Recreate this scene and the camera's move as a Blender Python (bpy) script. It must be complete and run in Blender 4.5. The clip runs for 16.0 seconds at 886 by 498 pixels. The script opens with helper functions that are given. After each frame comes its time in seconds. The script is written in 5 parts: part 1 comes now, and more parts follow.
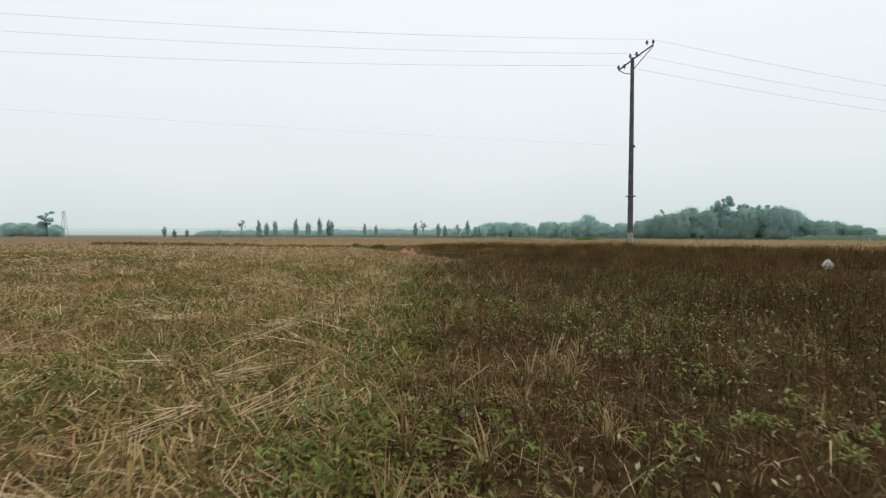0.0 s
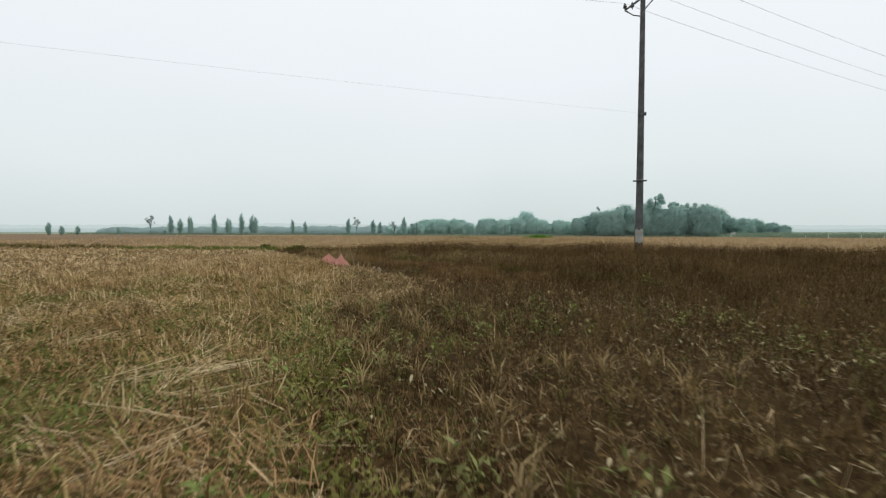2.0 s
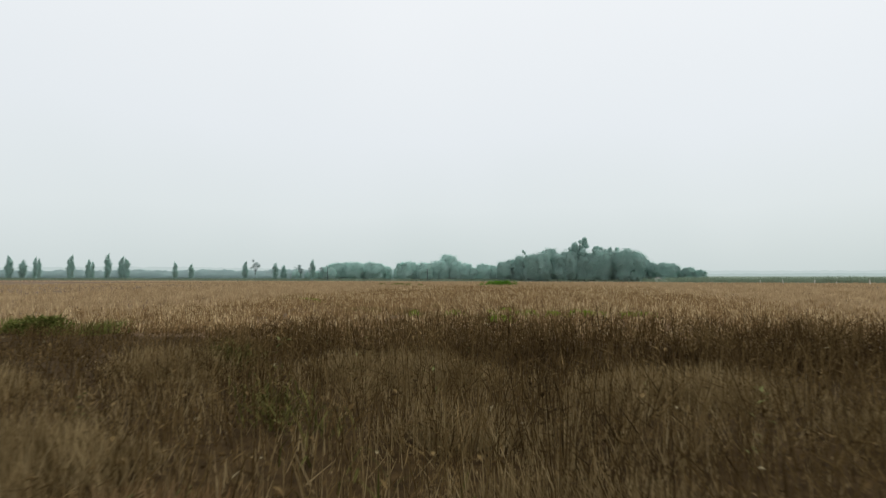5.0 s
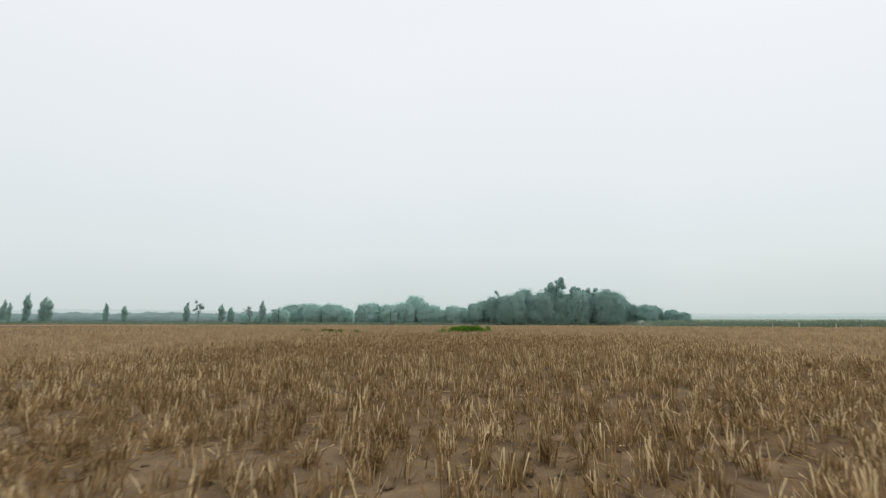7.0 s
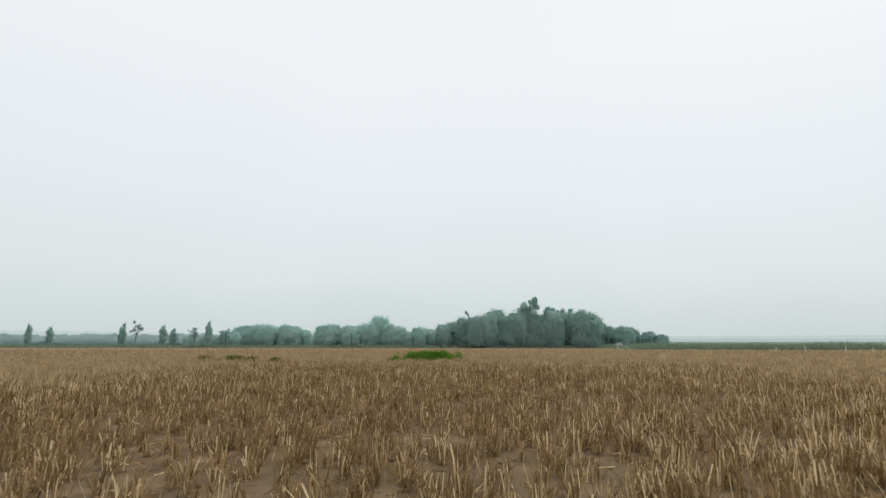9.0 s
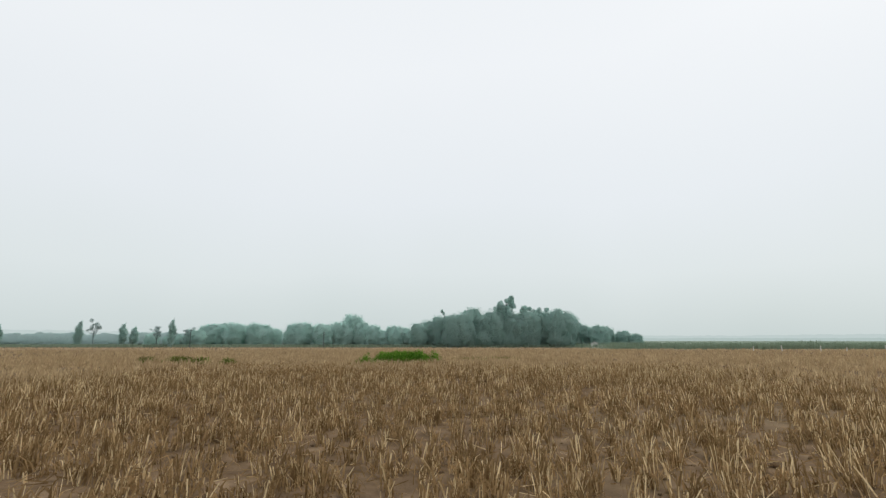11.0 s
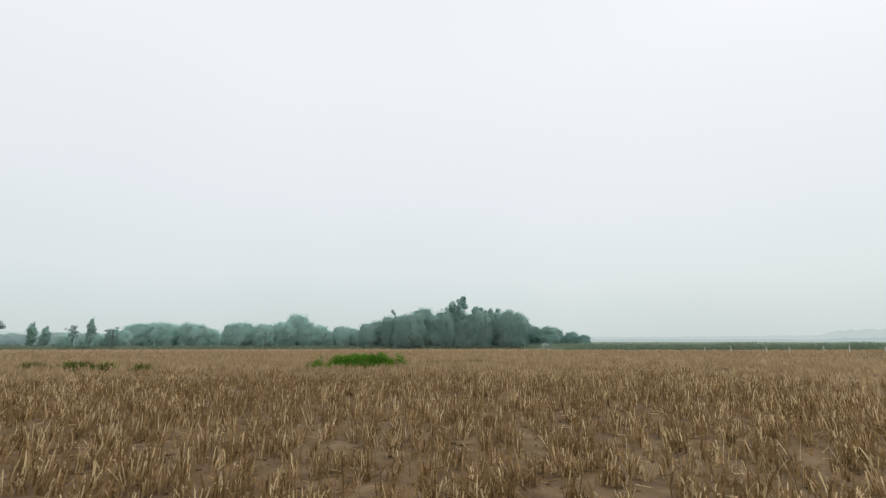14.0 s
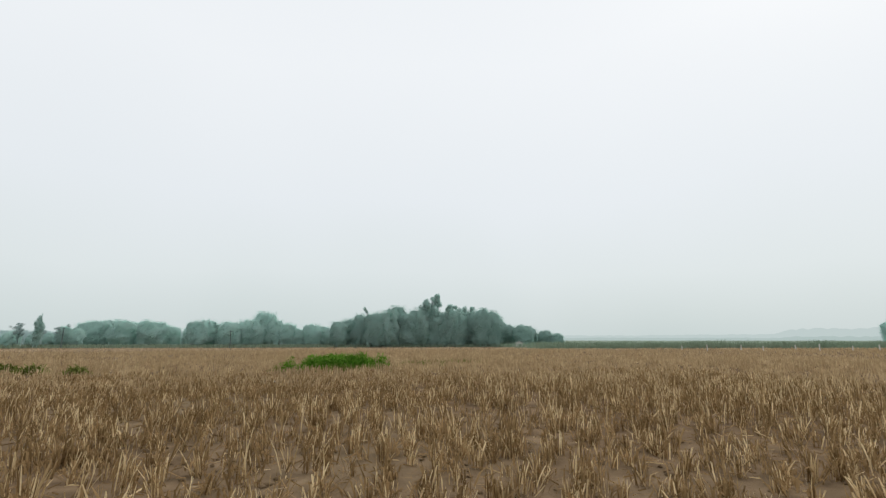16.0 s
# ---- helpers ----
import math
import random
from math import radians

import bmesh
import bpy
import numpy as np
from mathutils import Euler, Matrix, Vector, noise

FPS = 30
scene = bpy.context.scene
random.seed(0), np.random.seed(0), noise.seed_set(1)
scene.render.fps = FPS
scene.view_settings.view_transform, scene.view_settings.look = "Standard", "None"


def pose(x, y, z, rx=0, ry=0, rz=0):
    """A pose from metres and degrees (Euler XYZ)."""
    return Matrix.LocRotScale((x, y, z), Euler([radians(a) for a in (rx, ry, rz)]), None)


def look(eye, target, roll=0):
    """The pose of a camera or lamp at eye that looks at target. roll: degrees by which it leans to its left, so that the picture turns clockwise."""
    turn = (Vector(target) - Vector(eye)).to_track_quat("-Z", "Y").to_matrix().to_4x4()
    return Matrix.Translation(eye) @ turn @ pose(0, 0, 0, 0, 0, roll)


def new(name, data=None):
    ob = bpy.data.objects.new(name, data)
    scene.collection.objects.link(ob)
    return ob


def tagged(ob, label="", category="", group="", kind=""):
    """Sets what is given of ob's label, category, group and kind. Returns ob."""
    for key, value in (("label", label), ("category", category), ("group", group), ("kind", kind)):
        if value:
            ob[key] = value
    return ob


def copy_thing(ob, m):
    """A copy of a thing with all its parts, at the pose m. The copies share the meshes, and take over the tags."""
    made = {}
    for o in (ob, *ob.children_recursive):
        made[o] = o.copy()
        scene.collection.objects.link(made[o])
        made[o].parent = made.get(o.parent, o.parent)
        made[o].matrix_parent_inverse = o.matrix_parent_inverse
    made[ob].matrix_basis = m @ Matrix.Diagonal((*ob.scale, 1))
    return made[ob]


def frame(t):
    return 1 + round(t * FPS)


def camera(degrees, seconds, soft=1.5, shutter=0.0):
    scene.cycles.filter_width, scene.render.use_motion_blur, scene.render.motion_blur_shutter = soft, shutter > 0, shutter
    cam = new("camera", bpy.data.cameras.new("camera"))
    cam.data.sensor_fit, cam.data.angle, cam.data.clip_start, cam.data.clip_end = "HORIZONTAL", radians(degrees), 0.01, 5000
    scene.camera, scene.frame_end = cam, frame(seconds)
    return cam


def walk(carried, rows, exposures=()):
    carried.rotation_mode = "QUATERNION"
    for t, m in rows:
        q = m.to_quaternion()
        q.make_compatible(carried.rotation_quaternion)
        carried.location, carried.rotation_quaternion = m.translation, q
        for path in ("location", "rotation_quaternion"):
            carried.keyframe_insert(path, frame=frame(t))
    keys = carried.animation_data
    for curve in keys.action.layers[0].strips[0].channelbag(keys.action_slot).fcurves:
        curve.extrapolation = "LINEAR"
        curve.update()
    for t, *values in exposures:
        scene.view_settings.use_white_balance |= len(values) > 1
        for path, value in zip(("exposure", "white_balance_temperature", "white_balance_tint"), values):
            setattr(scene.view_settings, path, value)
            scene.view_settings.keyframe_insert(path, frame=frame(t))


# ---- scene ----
cam = camera(88.83, 16.0, soft=1.3, shutter=0.12)
PATH = [
    (0, pose(9.950, -16.150, 1.2, 88.09, 0, 31.15)),
    (0.5, pose(8.980, -14.600, 1.2, 87.95, 0, 29.90)),
    (1, pose(7.800, -12.750, 1.2, 87.89, 0, 27.95)),
    (1.5, pose(6.966, -11.448, 1.2, 87.50, 0, 26.76)),
    (2, pose(4.855, -8.659, 1.2, 87.73, 0, 22.84)),
    (2.5, pose(3.337, -6.218, 1.2, 87.90, 0, 19.93)),
    (3, pose(2.029, -1.663, 1.2, 87.45, 0, 16.77)),
    (3.5, pose(0.048, 0.043, 1.2, 88.45, 0, 14.45)),
    (4, pose(-1.974, 1.440, 1.2, 89.85, 0, 13.23)),
    (4.2, pose(-2.500, 1.964, 1.2, 90.52, 0, 12.88)),
    (6.3, pose(-4.903, 15.169, 1.2, 97.17, 0, 9.02)),
    (6.5, pose(-4.709, 16.433, 1.2, 97.54, 0, 8.78)),
    (7, pose(-4.626, 19.456, 1.2, 98.76, 0, 7.78)),
    (7.5, pose(-4.794, 23.324, 1.2, 100.87, 0, 5.71)),
    (8, pose(-4.712, 26.388, 1.2, 101.48, 0, 5.17)),
    (8.5, pose(-4.757, 27.560, 1.2, 101.73, 0, 4.46)),
    (9, pose(-5.045, 29.109, 1.2, 101.51, 0, 3.93)),
    (11.5, pose(-5.321, 32.129, 1.2, 101.42, 0, -0.38)),
    (12, pose(-5.771, 32.976, 1.2, 101.69, 0, -1.65)),
    (12.5, pose(-6.238, 33.711, 1.2, 101.55, 0, -2.62)),
    (13, pose(-6.347, 33.982, 1.2, 101.58, 0, -4.03)),
    (13.5, pose(-6.275, 34.249, 1.2, 101.59, 0, -4.68)),
    (14, pose(-6.200, 34.976, 1.2, 101.54, 0, -5.75)),
    (14.5, pose(-6.182, 35.811, 1.2, 101.26, 0, -7.22)),
    (15, pose(-6.282, 36.405, 1.2, 101.45, 0, -8.28)),
    (15.5, pose(-6.460, 36.840, 1.2, 101.46, 0, -9.01)),
    (16, pose(-6.678, 37.194, 1.2, 101.36, 0, -9.37)),
]
walk(cam, PATH, exposures=((0, 0.11), (2.0, 0.09), (3.2, 0.0), (16, 0.0)))

# ---- light ----
world = bpy.data.worlds.new("overcast_sky")
scene.world = world
world.use_nodes = True
wt = world.node_tree
wt.nodes.clear()
w_out = wt.nodes.new("ShaderNodeOutputWorld")
w_bg = wt.nodes.new("ShaderNodeBackground")
w_bg.inputs["Strength"].default_value = 1.0
sky = wt.nodes.new("ShaderNodeTexSky")
sky.sky_type = "NISHITA"
sky.sun_disc = False
sky.sun_elevation, sky.sun_rotation = radians(48), radians(60)
sky.air_density, sky.dust_density = 1.0, 4.0
sky_dim = wt.nodes.new("ShaderNodeVectorMath")
sky_dim.operation = "SCALE"
sky_dim.inputs["Scale"].default_value = 0.07
wt.links.new(sky.outputs["Color"], sky_dim.inputs[0])
w_tc = wt.nodes.new("ShaderNodeTexCoord")
w_sep = wt.nodes.new("ShaderNodeSeparateXYZ")
wt.links.new(w_tc.outputs["Generated"], w_sep.inputs[0])
w_noise = wt.nodes.new("ShaderNodeTexNoise")
w_noise.inputs["Scale"].default_value = 2.2
w_noise.inputs["Detail"].default_value = 2.0
wt.links.new(w_tc.outputs["Generated"], w_noise.inputs["Vector"])
w_add = wt.nodes.new("ShaderNodeMath")
w_add.operation = "MULTIPLY_ADD"
w_add.inputs[1].default_value = 0.14
wt.links.new(w_noise.outputs["Fac"], w_add.inputs[0])
wt.links.new(w_sep.outputs["Z"], w_add.inputs[2])
w_ramp = wt.nodes.new("ShaderNodeValToRGB")
el = w_ramp.color_ramp.elements
el[0].position, el[0].color = 0.06, (0.62, 0.70, 0.695, 1)
el[1].position, el[1].color = 0.62, (0.905, 0.936, 0.965, 1)
mid = el.new(0.20)
mid.color = (0.756, 0.815, 0.825, 1)
mid = el.new(0.36)
mid.color = (0.828, 0.873, 0.907, 1)
wt.links.new(w_add.outputs[0], w_ramp.inputs["Fac"])
w_mix = wt.nodes.new("ShaderNodeMixRGB")
w_mix.inputs["Fac"].default_value = 0.94
wt.links.new(sky_dim.outputs[0], w_mix.inputs["Color1"])
wt.links.new(w_ramp.outputs["Color"], w_mix.inputs["Color2"])
wt.links.new(w_mix.outputs["Color"], w_bg.inputs["Color"])
wt.links.new(w_bg.outputs[0], w_out.inputs["Surface"])

sun_data = bpy.data.lights.new("sun", "SUN")
sun_data.energy, sun_data.angle, sun_data.color = 1.1, radians(22), (1.0, 0.95, 0.87)
sun = new("sun", sun_data)
sun.matrix_world = look((0, 0, 60), (-30, -18, 0))


# ---- materials ----
def mat(name, stops, scale, detail=5.0, rough=0.9, bump=0.3, bump_scale=None, rand=0.0, big=None, trans=0.0):
    """Procedural surface: a noise-driven colour ramp, large-scale variation, bump, and a per-piece brightness change."""
    m = bpy.data.materials.new(name)
    m.use_nodes = True
    nt = m.node_tree
    nt.nodes.clear()
    out = nt.nodes.new("ShaderNodeOutputMaterial")
    bs = nt.nodes.new("ShaderNodeBsdfPrincipled")
    bs.inputs["Roughness"].default_value = rough
    bs.inputs["Specular IOR Level"].default_value = 0.5 if rough < 0.6 else 0.06
    tc = nt.nodes.new("ShaderNodeTexCoord")
    n1 = nt.nodes.new("ShaderNodeTexNoise")
    n1.inputs["Scale"].default_value, n1.inputs["Detail"].default_value = scale, detail
    nt.links.new(tc.outputs["Object"], n1.inputs["Vector"])
    ramp = nt.nodes.new("ShaderNodeValToRGB")
    r = ramp.color_ramp.elements
    r[0].position, r[0].color = stops[0][0], (*stops[0][1], 1)
    r[1].position, r[1].color = stops[-1][0], (*stops[-1][1], 1)
    for p, c in stops[1:-1]:
        r.new(p).color = (*c, 1)
    colour = ramp.outputs["Color"]
    fac = n1.outputs["Fac"]
    if rand:
        geo = nt.nodes.new("ShaderNodeNewGeometry")
        ma = nt.nodes.new("ShaderNodeMath")
        ma.operation = "MULTIPLY_ADD"
        ma.inputs[1].default_value = rand
        nt.links.new(geo.outputs["Random Per Island"], ma.inputs[0])
        sb = nt.nodes.new("ShaderNodeMath")
        sb.operation = "SUBTRACT"
        sb.inputs[1].default_value = rand / 2
        nt.links.new(fac, sb.inputs[0])
        nt.links.new(sb.outputs[0], ma.inputs[2])
        fac = ma.outputs[0]
    nt.links.new(fac, ramp.inputs["Fac"])
    if big:
        b_scale, b_low, b_high, b_col = big
        n2 = nt.nodes.new("ShaderNodeTexNoise")
        n2.inputs["Scale"].default_value, n2.inputs["Detail"].default_value = b_scale, 3.0
        nt.links.new(tc.outputs["Object"], n2.inputs["Vector"])
        mr = nt.nodes.new("ShaderNodeMapRange")
        mr.inputs["From Min"].default_value, mr.inputs["From Max"].default_value = b_low, b_high
        nt.links.new(n2.outputs["Fac"], mr.inputs["Value"])
        mx = nt.nodes.new("ShaderNodeMixRGB")
        mx.inputs["Color2"].default_value = (*b_col, 1)
        nt.links.new(mr.outputs[0], mx.inputs["Fac"])
        nt.links.new(colour, mx.inputs["Color1"])
        colour = mx.outputs["Color"]
    nt.links.new(colour, bs.inputs["Base Color"])
    if bump:
        bp = nt.nodes.new("ShaderNodeBump")
        bp.inputs["Strength"].default_value = bump
        bp.inputs["Distance"].default_value = 0.02
        n3 = nt.nodes.new("ShaderNodeTexNoise")
        n3.inputs["Scale"].default_value, n3.inputs["Detail"].default_value = bump_scale or scale * 4, 4.0
        nt.links.new(tc.outputs["Object"], n3.inputs["Vector"])
        nt.links.new(n3.outputs["Fac"], bp.inputs["Height"])
        nt.links.new(bp.outputs[0], bs.inputs["Normal"])
    surf = bs.outputs[0]
    if trans:
        tr = nt.nodes.new("ShaderNodeBsdfTranslucent")
        nt.links.new(colour, tr.inputs["Color"])
        ms = nt.nodes.new("ShaderNodeMixShader")
        ms.inputs["Fac"].default_value = trans
        nt.links.new(surf, ms.inputs[1])
        nt.links.new(tr.outputs[0], ms.inputs[2])
        surf = ms.outputs[0]
    nt.links.new(surf, out.inputs["Surface"])
    return m


M_SOIL = mat("dry_soil", [(0.3, (0.100, 0.066, 0.038)), (0.55, (0.18, 0.122, 0.072)), (0.75, (0.27, 0.191, 0.118))], 3.0, 8, bump=0.8, bump_scale=30,
             big=(0.12, 0.45, 0.75, (0.20, 0.15, 0.09)))
M_DARKSOIL = mat("dark_brown_soil", [(0.3, (0.029, 0.0178, 0.0072)), (0.7, (0.076, 0.0475, 0.0192))], 11.0, 8, bump=0.8, bump_scale=40)
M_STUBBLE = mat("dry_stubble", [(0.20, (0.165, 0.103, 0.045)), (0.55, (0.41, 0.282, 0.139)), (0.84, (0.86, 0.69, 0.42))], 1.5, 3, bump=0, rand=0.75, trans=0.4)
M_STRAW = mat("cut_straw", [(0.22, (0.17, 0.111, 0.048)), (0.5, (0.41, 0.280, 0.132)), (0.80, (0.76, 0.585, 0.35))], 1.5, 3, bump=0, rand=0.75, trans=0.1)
# Two paler stubble copies: distance haze is put into the colour.
M_STUBBLE_FAR = mat("hazed_far_stubble", [(0.20, (0.40, 0.29, 0.18)), (0.5, (0.56, 0.42, 0.27)), (0.80, (0.72, 0.57, 0.40))], 0.4, 4, bump=0, rand=0.3, trans=0.4)
M_STUBBLE_MID = mat("hazed_mid_stubble", [(0.20, (0.285, 0.200, 0.107)), (0.5, (0.45, 0.329, 0.187)), (0.80, (0.64, 0.495, 0.30))], 0.9, 4, bump=0, rand=0.32, trans=0.5)
# Brown leaf, its colour darkened for the shaded gaps between tufts.
M_STUBLEAF = mat("limp_stubble_leaf", [(0.25, (0.150, 0.093, 0.041)), (0.75, (0.39, 0.260, 0.127))], 2.0, 3, bump=0, rand=0.35, trans=0.5)
M_STRAWLEAF = mat("straw_leaf", [(0.25, (0.125, 0.086, 0.030)), (0.55, (0.32, 0.228, 0.090)), (0.8, (0.47, 0.355, 0.175))], 2.5, 3, bump=0, rand=0.5, trans=0.2)
M_DEAD = mat("dead_weed", [(0.22, (0.033, 0.0205, 0.0076)), (0.5, (0.091, 0.0570, 0.0212)), (0.8, (0.225, 0.154, 0.066))], 1.2, 3, bump=0, rand=0.4, trans=0.15)
M_PALE = mat("withered_leaf", [(0.3, (0.13, 0.098, 0.045)), (0.7, (0.37, 0.315, 0.185))], 4, 3, bump=0, rand=0.6)
M_GREEN = mat("green_leaf", [(0.3, (0.078, 0.090, 0.020)), (0.7, (0.18, 0.19, 0.054))], 3, 3, bump=0, rand=0.5, trans=0.25)
M_LUSH = mat("lush_green_leaf", [(0.3, (0.075, 0.19, 0.016)), (0.7, (0.17, 0.33, 0.045))], 3, 3, bump=0, rand=0.5, trans=0.25)
M_DULLGRASS = mat("dull_olive_grass_blade", [(0.3, (0.050, 0.050, 0.012)), (0.7, (0.15, 0.135, 0.042))], 3, 3, bump=0, rand=0.6, trans=0.15)
M_BORDER = mat("olive_weed_leaf", [(0.3, (0.085, 0.092, 0.018)), (0.7, (0.205, 0.205, 0.058))], 3, 3, bump=0, rand=0.5, trans=0.2)
M_SPROUT = mat("pale_green_sprout", [(0.3, (0.085, 0.095, 0.028)), (0.7, (0.235, 0.240, 0.092))], 3, 3, bump=0, rand=0.5, trans=0.2)
M_LUSHWEED = mat("fresh_green_weed_leaf", [(0.3, (0.095, 0.130, 0.030)), (0.7, (0.215, 0.255, 0.080))], 3, 3, bump=0, rand=0.5, trans=0.25)
M_BRIGHT = mat("bright_green_leaf", [(0.3, (0.12, 0.22, 0.016)), (0.7, (0.26, 0.40, 0.04))], 3, 3, bump=0, rand=0.5, trans=0.3)
M_CONCRETE = mat("weathered_concrete", [(0.3, (0.075, 0.076, 0.078)), (0.6, (0.125, 0.126, 0.125)), (0.8, (0.19, 0.19, 0.18))], 2.5, 8, bump=0.3, bump_scale=60)
M_CREAM = mat("pale_concrete", [(0.3, (0.55, 0.535, 0.49)), (0.7, (0.72, 0.70, 0.64))], 4, 6, bump=0.3, bump_scale=60)
M_STEEL = mat("galvanised_steel", [(0.3, (0.05, 0.055, 0.06)), (0.7, (0.12, 0.125, 0.13))], 8, 4, rough=0.55, bump=0.1)
M_GLAZE = mat("brown_glazed_porcelain", [(0.3, (0.05, 0.06, 0.06)), (0.7, (0.10, 0.11, 0.11))], 8, 3, rough=0.25, bump=0)
M_WIRE = mat("aluminium_wire", [(0.3, (0.58, 0.59, 0.60)), (0.7, (0.74, 0.75, 0.76))], 8, 2, rough=0.5, bump=0)
M_CLOTH = mat("faded_pink_cloth", [(0.3, (0.70, 0.38, 0.31)), (0.7, (0.85, 0.55, 0.47))], 6, 6, bump=0.4, bump_scale=120, trans=0.25)
M_BAMBOO = mat("grey_bamboo", [(0.3, (0.22, 0.175, 0.11)), (0.7, (0.38, 0.31, 0.21))], 6, 5, bump=0.3)
M_BARK = mat("tree_bark", [(0.3, (0.09, 0.12, 0.115)), (0.7, (0.16, 0.20, 0.19))], 2, 5, bump=0.5)
# Foliage far paler and bluer than leaves: haze painted into the base colour.
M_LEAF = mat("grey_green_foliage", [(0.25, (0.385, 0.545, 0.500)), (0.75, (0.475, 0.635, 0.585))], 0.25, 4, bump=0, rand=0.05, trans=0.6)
M_LEAF_MIST = mat("haze_tinted_foliage", [(0.25, (0.49, 0.675, 0.625)), (0.75, (0.58, 0.755, 0.705))], 0.25, 4, bump=0, rand=0.05, trans=0.55)
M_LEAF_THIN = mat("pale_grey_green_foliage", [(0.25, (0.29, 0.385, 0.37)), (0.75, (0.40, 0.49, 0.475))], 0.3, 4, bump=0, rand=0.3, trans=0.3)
# Pale belt foliage: the haze of the distance is mixed into its colour.
M_FARWOOD = mat("haze_paled_far_foliage", [(0.25, (0.44, 0.56, 0.55)), (0.75, (0.52, 0.64, 0.62))], 0.12, 4, bump=0, rand=0.05, trans=0.5)
# Crop and far field greens, lightened towards grey to imitate haze.
M_CROP = mat("standing_green_crop", [(0.25, (0.20, 0.265, 0.185)), (0.75, (0.28, 0.345, 0.25))], 0.3, 4, bump=0, rand=0.15, trans=0.3)
M_FARFIELD = mat("far_green_field", [(0.3, (0.17, 0.215, 0.165)), (0.7, (0.25, 0.30, 0.235))], 0.05, 5, bump=0)
M_HOUSE = mat("whitewashed_plaster", [(0.3, (0.6, 0.58, 0.55)), (0.7, (0.75, 0.73, 0.70))], 2, 5, bump=0.2)
M_ROOF = mat("grey_tin_roof", [(0.3, (0.25, 0.25, 0.25)), (0.7, (0.36, 0.36, 0.36))], 2, 5, bump=0.2)

# Soil colour kept dark to give the shadow between the straws.
M_STRAWSOIL = mat("straw_covered_soil", [(0.3, (0.060, 0.041, 0.016)), (0.5, (0.115, 0.079, 0.033)), (0.75, (0.20, 0.145, 0.065))], 14.0, 8, bump=0.8, bump_scale=40,
                  big=(0.5, 0.5, 0.75, (0.10, 0.08, 0.035)))
M_BANK = mat("dull_green_grass", [(0.3, (0.09, 0.115, 0.025)), (0.7, (0.21, 0.24, 0.062))], 2, 3, bump=0, rand=0.5, trans=0.2)
M_LITTER = mat("weed_litter", [(0.25, (0.028, 0.0175, 0.0068)), (0.56, (0.085, 0.0545, 0.0210)), (0.84, (0.28, 0.208, 0.106))], 2.0, 3, bump=0, rand=0.7)
M_DRYGRASS = mat("dry_olive_grass", [(0.2, (0.06, 0.048, 0.014)), (0.5, (0.14, 0.11, 0.036)), (0.8, (0.32, 0.26, 0.11))], 3, 3, bump=0, rand=0.5, trans=0.2)
M_TANGRASS = mat("faded_tan_grass", [(0.2, (0.16, 0.111, 0.048)), (0.5, (0.27, 0.194, 0.090)), (0.8, (0.42, 0.32, 0.165))], 3, 3, bump=0, rand=0.5, trans=0.3)
M_RUSSET = mat("russet_dead_grass", [(0.2, (0.125, 0.075, 0.031)), (0.5, (0.23, 0.142, 0.062)), (0.8, (0.36, 0.245, 0.122))], 3, 3, bump=0, rand=0.5, trans=0.3)
M_LONGSTRAW = mat("long_pale_straw", [(0.25, (0.38, 0.29, 0.15)), (0.75, (0.72, 0.58, 0.36))], 2, 3, bump=0, rand=0.6, trans=0.1)
M_RUSTSTRAW = mat("rust_brown_straw", [(0.25, (0.20, 0.112, 0.048)), (0.75, (0.42, 0.262, 0.130))], 2, 3, bump=0, rand=0.5, trans=0.2)
M_BAG = mat("dirty_white_plastic", [(0.3, (0.33, 0.29, 0.235)), (0.7, (0.58, 0.53, 0.45))], 12, 5, rough=0.45, bump=0.2)
M_GREYBAG = mat("dirty_grey_plastic", [(0.3, (0.18, 0.145, 0.105)), (0.7, (0.36, 0.31, 0.245))], 12, 5, rough=0.5, bump=0.3)
M_RAG = mat("dirty_pinkish_cloth", [(0.3, (0.21, 0.125, 0.09)), (0.7, (0.40, 0.27, 0.205))], 20, 6, bump=0.4, bump_scale=120)
M_WHITE = mat("white_plastic", [(0.3, (0.62, 0.62, 0.58)), (0.7, (0.78, 0.78, 0.74))], 30, 4, rough=0.4, bump=0.05)
M_WATER = mat("muddy_water", [(0.3, (0.10, 0.09, 0.07)), (0.7, (0.14, 0.12, 0.10))], 2, 3, rough=0.06, bump=0.02)


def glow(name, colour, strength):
    """Plain self-lit colour for the far distance: its haze is put in as glow."""
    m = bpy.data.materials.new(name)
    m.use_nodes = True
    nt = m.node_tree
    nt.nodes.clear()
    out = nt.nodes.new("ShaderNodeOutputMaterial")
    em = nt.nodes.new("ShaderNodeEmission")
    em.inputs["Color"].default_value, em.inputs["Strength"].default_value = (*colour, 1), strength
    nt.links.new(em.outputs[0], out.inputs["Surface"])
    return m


# No lamp here: these glow so the far woods look hazed.
M_MIST = glow("far_haze_glow", (0.52, 0.605, 0.598), 1.0)
M_MIST_NEAR = glow("nearer_haze_glow", (0.44, 0.535, 0.52), 1.0)

RNG = np.random.default_rng(11)


# ---- mesh helpers ----
def empty(name):
    return new(name)


def part(name, bm, material, parent, label=""):
    me = bpy.data.meshes.new(name)
    bm.to_mesh(me)
    bm.free()
    me.materials.append(material)
    ob = new(name, me)
    if parent:
        ob.parent = parent
    if label:
        tagged(ob, label)
    return ob


